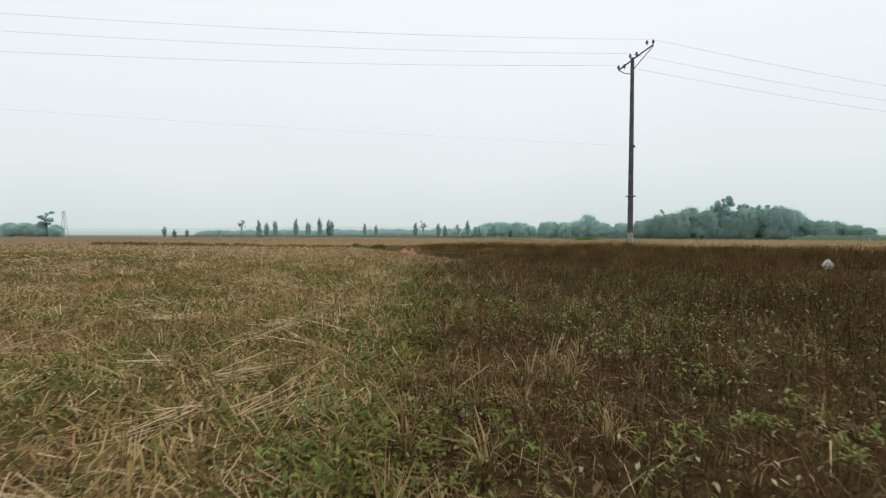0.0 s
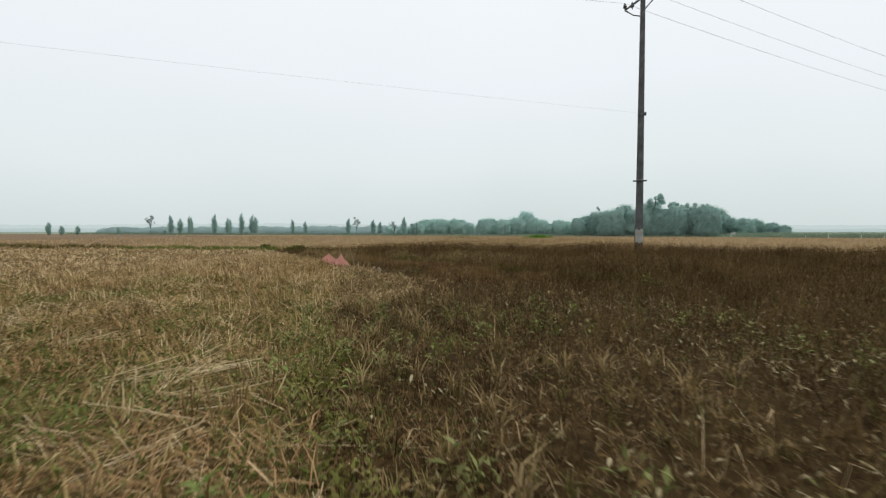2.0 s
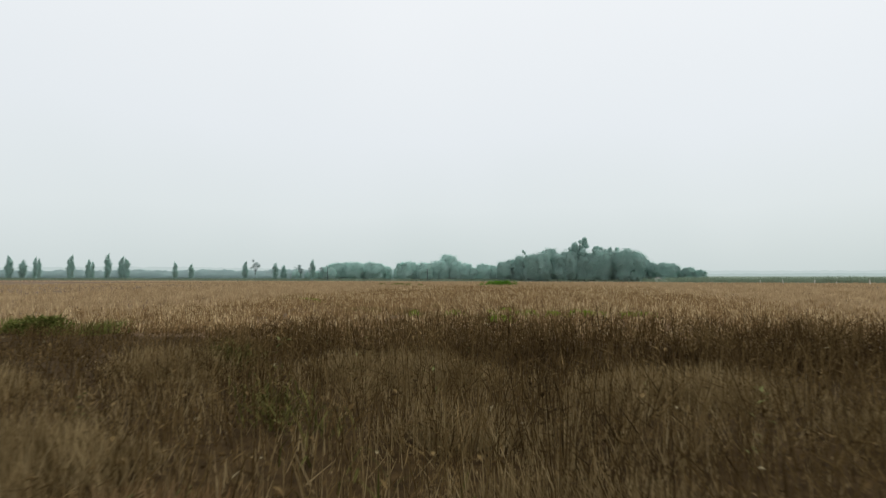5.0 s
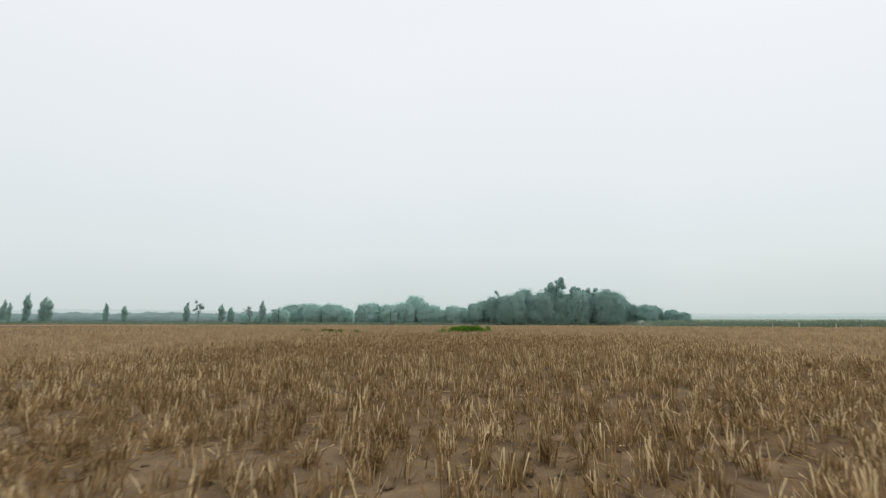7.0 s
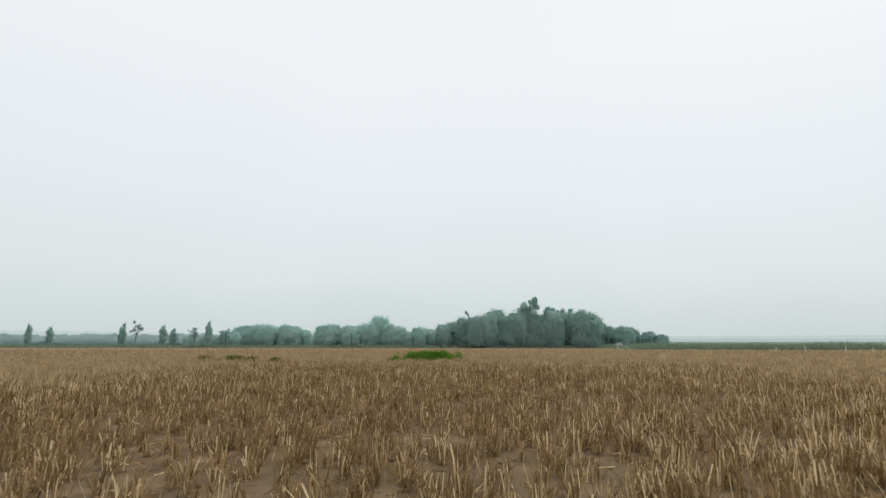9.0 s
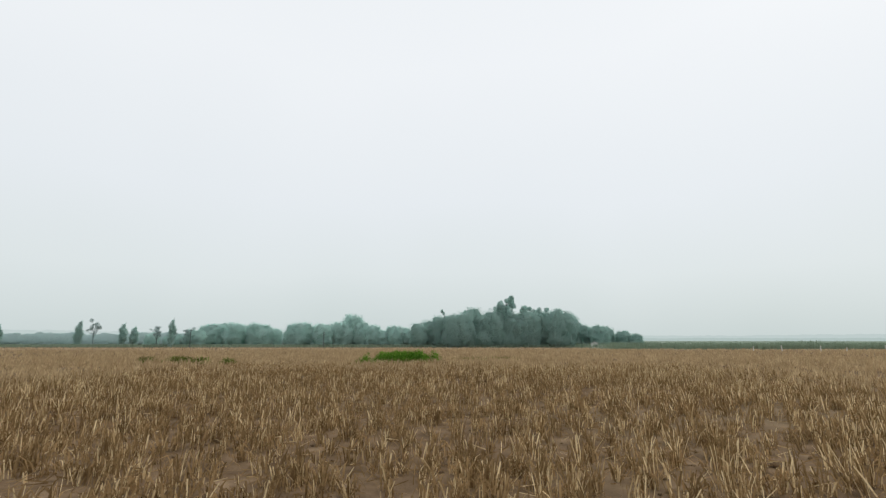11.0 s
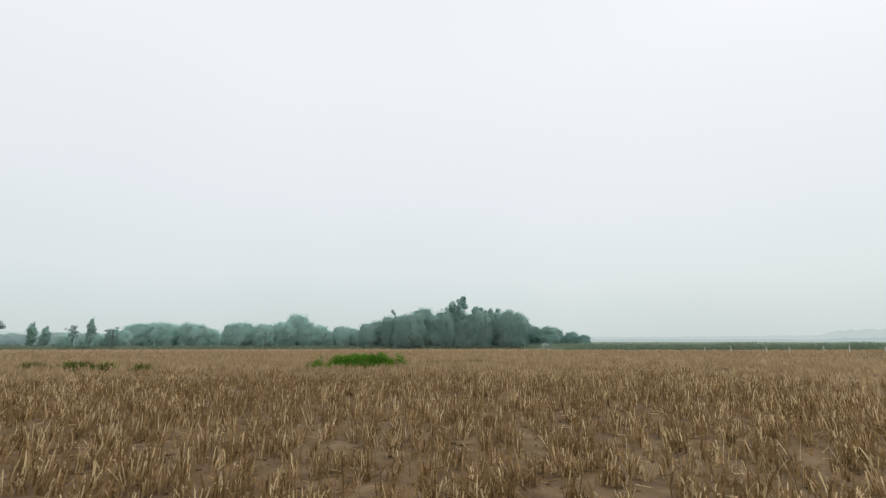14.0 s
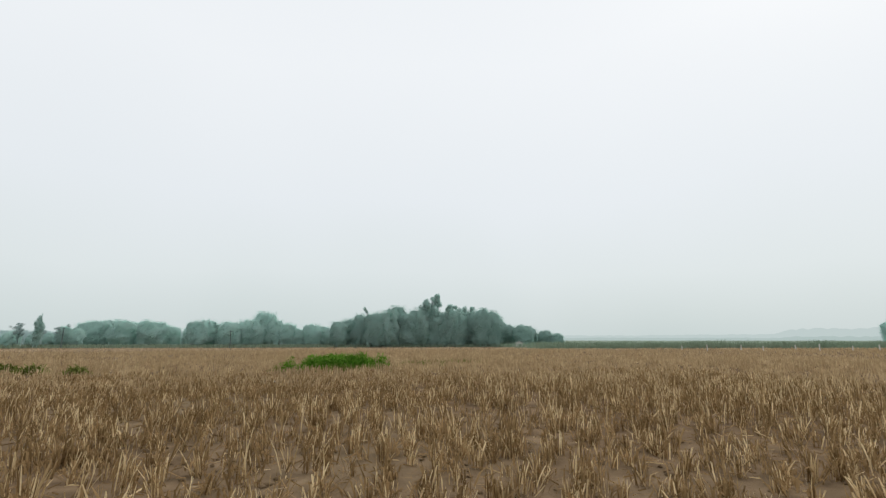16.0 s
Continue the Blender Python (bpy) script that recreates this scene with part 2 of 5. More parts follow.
def mesh_np(name, verts, faces, material, smooth=False):
    """A mesh object from numpy arrays: (n,3) vertices and (m,k) faces."""
    me = bpy.data.meshes.new(name)
    nv, (nf, k) = len(verts), faces.shape
    me.vertices.add(nv)
    me.vertices.foreach_set("co", np.ascontiguousarray(verts, dtype=np.float32).ravel())
    me.loops.add(nf * k)
    me.loops.foreach_set("vertex_index", np.ascontiguousarray(faces, dtype=np.int32).ravel())
    me.polygons.add(nf)
    me.polygons.foreach_set("loop_start", np.arange(0, nf * k, k, dtype=np.int32))
    me.polygons.foreach_set("loop_total", np.full(nf, k, dtype=np.int32))
    if smooth:
        me.polygons.foreach_set("use_smooth", np.ones(nf, dtype=bool))
    me.update(calc_edges=True)
    me.validate()
    me.materials.append(material)
    return new(name, me)


def ground_z(x, y):
    """Height of the soil: soft furrows and clods, flat far away."""
    x, y = np.asarray(x, float), np.asarray(y, float)
    near = np.exp(-((x / 60.0) ** 2 + ((y - 20) / 90.0) ** 2))
    z = 0.030 * np.sin(0.9 * x + 0.35 * y + 0.6 * np.sin(0.4 * y)) + 0.022 * np.sin(1.7 * y - 0.8 * x + 1.3) + 0.012 * np.sin(5.1 * x + 2.2 * y) * np.sin(4.3 * y - 1.1 * x)
    # the land falls by under a metre towards the woods in the north
    d = np.clip((y - 52) / 112, 0, 1)
    return z * near - 0.85 * d * d * (3 - 2 * d)


# ---- plan of the fields ----
# line between the straw plot and the weedy plot, from south to north
BORDER = [(37.0, -60.0), (9.7, -16.2), (8.2, -13.8), (6.9, -11.9), (5.7, -10.1), (3.85, -7.4), (2.2, -5.2), (0.95, -3.4), (-0.3, -1.6), (-1.05, -0.1), (-1.95, 1.35), (-3.0, 2.65), (-5.15, 4.75), (-7.8, 6.55), (-12.9, 10.3), (-16.0, 13.6), (-17.0, 15.0)]
# far edge of both plots, from west to east
EDGE = [(-90.0, 2.0), (-40.0, 8.0), (-24.0, 11.3), (-15.5, 13.6), (-7.0, 13.6), (-1.5, 14.2), (5.0, 15.2), (14.0, 15.0), (60.0, 13.0)]


def border_x(y):
    ys, xs = [p[1] for p in BORDER], [p[0] for p in BORDER]
    y = np.asarray(y, float)
    return np.interp(y, ys, xs) + 0.10 * np.sin(2.3 * y) + 0.06 * np.sin(5.7 * y + 1)


def edge_y(x):
    xs, ys = [p[0] for p in EDGE], [p[1] for p in EDGE]
    x = np.asarray(x, float)
    return np.interp(x, xs, ys) + 0.22 * np.sin(0.8 * x) + 0.12 * np.sin(2.9 * x)


def in_weeds(x, y):
    return (x > border_x(y)) & (y < edge_y(x))


def in_straw(x, y):
    return (x <= border_x(y)) & (y < edge_y(x))


def scatter(dens, x0, x1, y0, y1):
    n = int((x1 - x0) * (y1 - y0) * dens)
    return RNG.uniform(x0, x1, n), RNG.uniform(y0, y1, n)


def patchy(x, y, s, seed=0.0):
    """Smooth 0..1 variation over the ground at about s metres."""
    a = np.sin(x / s * 1.9 + 1.3 * np.sin(y / s * 1.1 + seed) + seed) + np.sin(y / s * 2.3 + 1.7 * np.sin(x / s * 0.9 + 2 * seed))
    a = a + 0.6 * np.sin((x + y) / s * 4.1 + seed * 3) * np.sin((x - y) / s * 3.7)
    return np.clip(a / 4.4 + 0.5, 0, 1)


def strands(x, y, z, length, az, pitch, width, taper=0.7, prism=True):
    """Vertices and faces of thin straight stems: base at (x, y, z), rising at a pitch towards az."""
    n = len(x)
    d = np.stack([np.cos(az) * np.cos(pitch), np.sin(az) * np.cos(pitch), np.sin(pitch)], 1)
    base = np.stack([x, y, z], 1)
    tip = base + d * length[:, None]
    s = np.stack([-np.sin(az), np.cos(az), np.zeros(n)], 1)
    u = np.cross(d, s)
    tw = RNG.uniform(0, 2 * np.pi, n)
    k = 3 if prism else 2
    off = [(np.cos(tw + i * 2 * np.pi / k)[:, None] * s + np.sin(tw + i * 2 * np.pi / k)[:, None] * u) * (width / 2)[:, None] for i in range(k)]
    v = np.stack([base + o for o in off] + [tip + o * taper for o in off], 1).reshape(-1, 3)
    st = (np.arange(n) * 2 * k)[:, None]
    if prism:
        f = np.concatenate([st + np.array([[i, (i + 1) % 3, 3 + (i + 1) % 3, 3 + i]]) for i in range(3)], 0)
    else:
        f = st + np.array([[0, 1, 3, 2]])
    return v, f


def merge(*pairs):
    vs, fs, o = [], [], 0
    for v, f in pairs:
        vs.append(v)
        fs.append(f + o)
        o += len(v)
    return np.concatenate(vs), np.concatenate(fs)


def leaf_mesh(x, y, z, length, width, pitch, az=None):
    """Pointed leaves folded along the midrib."""
    n = len(x)
    az = RNG.uniform(0, 2 * np.pi, n) if az is None else az
    d = np.stack([np.cos(az) * np.cos(pitch), np.sin(az) * np.cos(pitch), np.sin(pitch)], 1)
    s = np.stack([-np.sin(az), np.cos(az), np.zeros(n)], 1)
    u = np.cross(d, s)
    b = np.stack([x, y, z], 1)
    L, W = length[:, None], width[:, None]
    v = np.stack([b, b + d * L * 0.42 + s * W / 2 + u * W * 0.18, b + d * L - u * L * 0.15, b + d * L * 0.42 - s * W / 2 + u * W * 0.18], 1).reshape(-1, 3)
    o = (np.arange(n) * 4)[:, None]
    return v, o + np.array([[0, 1, 2, 3]])


def arcs(x, y, z, length, az, pitch, width, bend):
    """Thin bent blades of two segments: rising at a pitch, then bending over."""
    n = len(x)
    h = np.stack([np.cos(az), np.sin(az), np.zeros(n)], 1)
    s = np.stack([-np.sin(az), np.cos(az), np.zeros(n)], 1) * (width / 2)[:, None]
    up = np.array([[0, 0, 1.0]])
    p0 = np.stack([x, y, z], 1)
    p1 = p0 + (h * np.cos(pitch)[:, None] + up * np.sin(pitch)[:, None]) * (length * 0.5)[:, None]
    q = pitch - bend
    p2 = p1 + (h * np.cos(q)[:, None] + up * np.sin(q)[:, None]) * (length * 0.5)[:, None]
    p2[:, 2] = np.maximum(p2[:, 2], z + 0.004)
    v = np.stack([p0 - s, p0 + s, p1 + s, p1 - s, p2 + s * 0.35, p2 - s * 0.35], 1).reshape(-1, 3)
    o = (np.arange(n) * 6)[:, None]
    return v, np.concatenate([o + np.array([[0, 1, 2, 3]]), o + np.array([[3, 2, 4, 5]])], 0)


def stalks(x, y, z, length, az, pitch, width, bend):
    """Flat sheathed stalks of two segments that keep their width; bend tips the upper part over."""
    n = len(x)
    h = np.stack([np.cos(az), np.sin(az), np.zeros(n)], 1)
    face = RNG.uniform(0, np.pi, n)
    s = np.stack([np.cos(face), np.sin(face), np.zeros(n)], 1) * (width / 2)[:, None]
    up = np.array([[0, 0, 1.0]])
    p0 = np.stack([x, y, z], 1)
    low = RNG.uniform(0.45, 0.75, n) * length
    p1 = p0 + (h * np.cos(pitch)[:, None] + up * np.sin(pitch)[:, None]) * low[:, None]
    q = pitch - bend
    p2 = p1 + (h * np.cos(q)[:, None] + up * np.sin(q)[:, None]) * (length - low)[:, None]
    p2[:, 2] = np.maximum(p2[:, 2], z + 0.02)
    k1, k2 = RNG.uniform(0.7, 1.1, (n, 1)), RNG.uniform(0.25, 0.95, (n, 1))
    v = np.stack([p0 - s * 0.8, p0 + s * 0.8, p1 + s * k1, p1 - s * k1, p2 + s * k2, p2 - s * k2], 1).reshape(-1, 3)
    o = (np.arange(n) * 6)[:, None]
    return v, np.concatenate([o + np.array([[0, 1, 2, 3]]), o + np.array([[3, 2, 4, 5]])], 0)


def tufts(cx, cy, per, size):
    """Tufts of bent blades round the given centres."""
    n = len(cx) * per
    sz = np.repeat(size, per)
    X, Y = np.repeat(cx, per) + RNG.normal(0, 0.018, n), np.repeat(cy, per) + RNG.normal(0, 0.018, n)
    return arcs(X, Y, ground_z(X, Y), sz * RNG.uniform(0.5, 1.2, n), RNG.uniform(0, 6.28, n), RNG.uniform(0.7, 1.5, n), sz * RNG.uniform(0.02, 0.045, n), RNG.uniform(0.2, 1.3, n))


# ---- ground ----
def build_ground():
    ax = np.concatenate([-np.geomspace(2600, 34, 26), np.arange(-33, 33.1, 0.4), np.geomspace(34, 2600, 26)])
    ay = np.concatenate([-np.geomspace(2600, 34, 24), np.arange(-33, 80.1, 0.4), 80 + np.geomspace(1, 2600, 30)])
    X, Y = np.meshgrid(ax, ay)
    v = np.stack([X.ravel(), Y.ravel(), ground_z(X, Y).ravel()], 1)
    w = len(ax)
    i = np.arange(len(ay) - 1)[:, None] * w + np.arange(w - 1)[None]
    f = np.stack([i, i + 1, i + w + 1, i + w], -1).reshape(-1, 4)
    g = mesh_np("ground", v, f, M_SOIL, True)
    tagged(g, "flat dry brown farmland soil with low clods", "ground", kind="structure")
    g.data.materials.append(M_DARKSOIL)
    g.data.materials.append(M_STRAWSOIL)
    c = v[f].mean(1)
    x, y = c[:, 0], c[:, 1]
    g.data.materials.append(M_FARFIELD)
    idx = np.where(in_weeds(x, y), 1, np.where(in_straw(x, y), 2, np.where((y > 178) | ((x > 29) & (y > 128 - 0.17 * (x - 29))), 3, 0)))
    g.data.polygons.foreach_set("material_index", idx.astype(np.int32))


build_ground()


# ---- stubble field ----
def bare_soil(x, y):
    """0..1: where the stubble thins out and the soil shows."""
    return patchy(x, y, 1.3, 0.7) * 0.6 + patchy(x, y, 4.5, 3.1) * 0.55


def drilled(x):
    """Pull about two thirds of the tufts into loose drilled rows."""
    n = len(x)
    return np.where(RNG.random(n) < 0.65, np.round(x / 0.27) * 0.27 + RNG.normal(0, 0.035, n), x)


def build_stubble():
    out = []
    for (x0, x1, y0, y1, dens, per, wd, zone) in (
        (-18, 7, 13, 55, 18.5, 12, 0.0122, "near"), (-36, -13, 11, 68, 9, 6, 0.034, "mid"), (2, 26, 12, 68, 9, 6, 0.034, "mid"), (-15, 4, 49, 78, 12, 6, 0.030, "mid"),
        (-68, -32, 7, 103, 2.2, 5, 0.045, "mid"), (22, 74, 12, 103, 2.2, 5, 0.045, "mid"), (-36, 26, 62, 113, 3.5, 5, 0.042, "mid"), (-148, 112, 101, 160, 0.9, 4, 0.06, "far")):
        x, y = scatter(dens, x0, x1, y0, y1)
        x = drilled(x)
        n = len(x)
        keep = (y > edge_y(x) + 0.15) & (RNG.random(n) < np.clip(2.3 - 1.75 * bare_soil(x, y), 0.3, 1.0))
        fade = np.minimum(np.minimum(x - x0, x1 - x) / 4.0, (y1 - y) / 6.0)
        keep &= RNG.random(n) < np.clip(fade, 0, 1)
        x, y = x[keep], y[keep]
        n = len(x)
        tall = RNG.uniform(0.15, 0.33, n) * (0.7 + 0.5 * patchy(x, y, 5.0, 2.0))
        r = 0.030 if zone == "near" else 0.06
        lean_az = RNG.uniform(0, 2 * np.pi, n)
        m = n * per
        X, Y = np.repeat(x, per) + RNG.normal(0, r, m), np.repeat(y, per) + RNG.normal(0, r, m)
        L = np.repeat(tall, per) * RNG.uniform(0.4, 1.15, m)
        az = np.repeat(lean_az, per) + RNG.normal(0, 1.0, m)
        pit = np.pi / 2 - np.abs(RNG.normal(0.06, 0.26, m)).clip(0, 1.4)
        W = wd * RNG.uniform(0.45, 1.5, m)
        if zone == "near":
            # sheathed stalks: mostly straight, some kinked over
            bend = np.where(RNG.random(m) < 0.06, RNG.uniform(0.4, 1.6, m), RNG.uniform(0.0, 0.22, m))
            out.append((zone, stalks(X, Y, ground_z(X, Y) - 0.01, L, az, pit, W, bend)))
            foot = (np.repeat(x, 8), np.repeat(y, 8))
        else:
            out.append((zone, strands(X, Y, ground_z(X, Y) - 0.01, L, az, pit, W, 0.6, False)))
    for zone, material, label in (("near", M_STUBBLE, "dry brown rice stubble standing in loose tufts"), ("mid", M_STUBBLE_MID, "dry brown rice stubble, colour paled for distance haze"), ("far", M_STUBBLE_FAR, "rice stubble near the field end, colour paled for haze")):
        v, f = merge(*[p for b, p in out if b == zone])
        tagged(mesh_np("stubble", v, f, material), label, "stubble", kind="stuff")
    # dry leaves hanging round the feet of the tufts, and ones paled for haze farther off
    m = len(foot[0])
    X, Y = foot[0] + RNG.normal(0, 0.055, m), foot[1] + RNG.normal(0, 0.055, m)
    v, f = arcs(X, Y, ground_z(X, Y) + RNG.uniform(0, 0.10, m), RNG.uniform(0.08, 0.24, m), RNG.uniform(0, 6.28, m), RNG.uniform(0.6, 1.5, m), 0.0145 * RNG.uniform(0.5, 1.5, m), RNG.uniform(0.3, 1.9, m))
    tagged(mesh_np("stubble_leaves", v, f, M_STUBLEAF), "limp dry brown leaves hanging on the rice stubble", "dry leaves", kind="stuff")
    x, y = scatter(5, -34, 24, 13, 72)
    x = drilled(x)
    fade = np.minimum(np.minimum(x + 34, 24 - x) / 4.0, (72 - y) / 6.0)
    fade = np.where((x > -15) & (x < 4) & (y < 48), 0.0, np.clip(fade, 0, 1))
    k = (y > edge_y(x) + 0.15) & (RNG.random(len(x)) < np.clip(2.1 - 1.75 * bare_soil(x, y), 0.15, 1.0) * fade)
    x, y = np.repeat(x[k], 5), np.repeat(y[k], 5)
    m = len(x)
    X, Y = x + RNG.normal(0, 0.06, m), y + RNG.normal(0, 0.06, m)
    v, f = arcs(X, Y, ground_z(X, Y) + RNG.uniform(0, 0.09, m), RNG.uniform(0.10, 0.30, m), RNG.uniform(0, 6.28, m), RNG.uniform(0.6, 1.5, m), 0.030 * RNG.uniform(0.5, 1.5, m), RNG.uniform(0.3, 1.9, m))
    tagged(mesh_np("stubble_leaves", v, f, M_STUBBLE_MID), "dry leaves on the farther stubble, colour paled for haze", "dry leaves", kind="stuff")
    # fallen stalks and leaf litter among the tufts
    x, y = scatter(52, -15, 4, 14, 51)
    x2, y2 = scatter(7, -33, 23, 14, 66)
    x, y = np.concatenate([x, x2]), np.concatenate([y, y2])
    k = (y > edge_y(x) + 0.1) & (RNG.random(len(x)) < 1.1 - 0.45 * bare_soil(x, y))
    x, y = x[k], y[k]
    n = len(x)
    lie = (x, y, ground_z(x, y) + RNG.uniform(0.005, 0.05, n), RNG.uniform(0.05, 0.20, n), RNG.uniform(0, 6.28, n), RNG.normal(0.08, 0.2, n), RNG.uniform(0.006, 0.014, n))
    pale = RNG.random(n) < 0.3
    for pick, material, label in ((pale, M_STUBBLE, "broken straw stalks lying between stubble tufts"), (~pale, M_STUBLEAF, "dull brown leaf litter lying between stubble tufts")):
        v, f = strands(*[a[pick] for a in lie], 0.8, False)
        tagged(mesh_np("fallen_stalks", v, f, material), label, "straw litter", kind="stuff")


build_stubble()


# ---- straw plot ----
def build_straw():
    lay = []
    for dens, x0, x1, y0, y1, w0, prism in ((270, -3, 9.2, -17.5, 4, 0.0062, True), (120, -12, -3, -12, 10, 0.009, True), (90, -13, 0, -19, -12, 0.009, True), (45, -30, -3, -14, 13, 0.013, False), (14, -70, -12, -20, 13, 0.022, False)):
        x, y = scatter(dens, x0, x1, y0, y1)
        k = in_straw(x, y)
        if dens == 45:
            k &= ~((x > -12) & (y > -12) & (y < 10))
        x, y = x[k], y[k]
        n = len(x)
        swath = patchy(x, y, 1.6, 4.0)
        k = RNG.random(n) < 0.35 + 0.8 * swath
        x, y, swath = x[k], y[k], swath[k]
        n = len(x)
        L = RNG.uniform(0.06, 0.25, n) * np.where(RNG.random(n) < 0.05, 2.0, 1.0)
        az = 6.0 * patchy(x, y, 0.7, 2.5) + RNG.normal(0, 0.9, n)
        lay.append((prism, strands(x, y, ground_z(x, y) + RNG.uniform(0.0, 0.09, n) * swath, L, az, RNG.normal(0.16, 0.30, n), w0 * RNG.uniform(0.6, 1.6, n), 0.8, prism)))
    for flag in (True, False):
        v, f = merge(*[p for b, p in lay if b == flag])
        tagged(mesh_np("cut_straw", v, f, M_STRAW), "cut straw lying in a loose tangled layer" if flag else "thin straw layer on the farther plot", "straw", kind="stuff")
    # fine chaff over the soil near the track
    x, y = scatter(460, -5, 8.6, -17.5, 6)
    k = (x < border_x(y) + 0.35 * RNG.random(len(x)) ** 2) & (x > border_x(y) - 5.0) & (y < edge_y(x))
    x, y = x[k], y[k]
    n = len(x)
    v, f = strands(x, y, ground_z(x, y) + RNG.uniform(0.002, 0.03, n), RNG.uniform(0.03, 0.14, n), RNG.uniform(0, 6.28, n), RNG.normal(0.08, 0.25, n), RNG.uniform(0.003, 0.007, n), 0.7, False)
    x, y = scatter(180, -13, -3.5, -3, 13)
    k = in_straw(x, y)
    x, y = x[k], y[k]
    n = len(x)
    more = strands(x, y, ground_z(x, y) + RNG.uniform(0.002, 0.04, n), RNG.uniform(0.05, 0.2, n), RNG.uniform(0, 6.28, n), RNG.normal(0.12, 0.3, n), RNG.uniform(0.005, 0.012, n), 0.7, False)
    v, f = merge((v, f), more)
    tagged(mesh_np("straw_chaff", v, f, M_STRAW), "fine chopped straw and chaff covering the soil", "straw", kind="stuff")
    # matted straw leaf in shallow heaps
    x, y = scatter(330, -9, 9.2, -17.5, 12)
    k = in_straw(x, y) & (x > border_x(y) - 9) & (RNG.random(len(x)) < 0.25 + patchy(x, y, 0.5, 3.3))
    x, y = x[k], y[k]
    n = len(x)
    far = 1 + 0.3 * (y > -3)
    v, f = arcs(x, y, ground_z(x, y) + RNG.uniform(0, 0.07, n) * patchy(x, y, 0.6, 1.0), RNG.uniform(0.10, 0.26, n), 6.0 * patchy(x, y, 0.6, 7.5) + RNG.normal(0, 0.7, n), RNG.uniform(0.2, 1.2, n), far * RNG.uniform(0.006, 0.014, n), RNG.uniform(0.2, 1.2, n))
    tagged(mesh_np("straw_mat", v, f, M_STRAWLEAF), "matted golden-brown straw leaf in shallow heaps", "straw", kind="stuff")
    # standing stubs
    st = []
    for dens, x0, x1, y0, y1, per, w0, prism in ((22, -13, 8.6, -17.5, 13, 8, 0.0085, True), (5, -45, -12, -20, 12, 4, 0.014, False)):
        x, y = scatter(dens, x0, x1, y0, y1)
        k = in_straw(x, y) & (RNG.random(len(x)) < (0.25 + 0.9 * patchy(x, y, 2.2, 1.1)) * np.clip(0.55 + (y + 4) / 8, 0.22, 1))
        x, y = x[k], y[k]
        n = len(x)
        m = n * per
        X, Y = np.repeat(x, per) + RNG.normal(0, 0.03, m), np.repeat(y, per) + RNG.normal(0, 0.03, m)
        st.append(strands(X, Y, ground_z(X, Y) - 0.01, np.repeat(RNG.uniform(0.10, 0.27, n), per) * RNG.uniform(0.5, 1.2, m), np.repeat(RNG.uniform(0, 6.28, n), per) + RNG.normal(0, 0.8, m),
                          np.pi / 2 - np.abs(RNG.normal(0.2, 0.3, m)).clip(0, 1.3), 1.15 * w0 * RNG.uniform(0.6, 1.4, m), 0.7, False))
    v, f = merge(*st)
    tagged(mesh_np("straw_stubs", v, f, M_STUBBLE), "short pale straw stubs in tufts among cut straw", "stubble", kind="stuff")
    # low green growth under the straw
    gs = []
    for dens, x0, x1, y0, y1, s in ((520, -4, 9.2, -17.5, 4, 1.1), (90, -26, -4, -18, 13, 1.7)):
        x, y = scatter(dens, x0, x1, y0, y1)
        near_border = 0.5 * np.exp(-((border_x(y) - x) / 0.6) ** 2)
        g = np.clip(patchy(x, y, 1.5, 6.0) * 1.9 - 0.40, 0.06, 1) + 0.9 * near_border
        k = in_straw(x, y) & (RNG.random(len(x)) < g * np.clip((-y - 0.5) / 4, 0.06, 1))
        x, y = x[k], y[k]
        n = len(x)
        gs.append(leaf_mesh(x, y, ground_z(x, y) + RNG.uniform(0.0, 0.11, n), s * RNG.uniform(0.03, 0.09, n), s * RNG.uniform(0.008, 0.026, n), RNG.uniform(0.0, 1.1, n)))
    v, f = merge(*gs)
    tagged(mesh_np("green_undergrowth", v, f, M_GREEN), "low green weeds growing up through the straw", "undergrowth", kind="stuff")


build_straw()


# ---- weedy plot ----
def weed_tall(x, y):
    """Height of the dead weeds: low by the border, tall towards the far edge."""
    d = np.clip((x - border_x(y)) / 7.0, 0, 1)
    e = np.clip(1 - (edge_y(x) - y) / 6.0, 0, 1)
    return 0.12 + 0.20 * d + 0.21 * e * np.clip((x + 10) / 4, 0.15, 1) + 0.16 * patchy(x, y, 3.0, 5.0) * np.maximum(d, e)


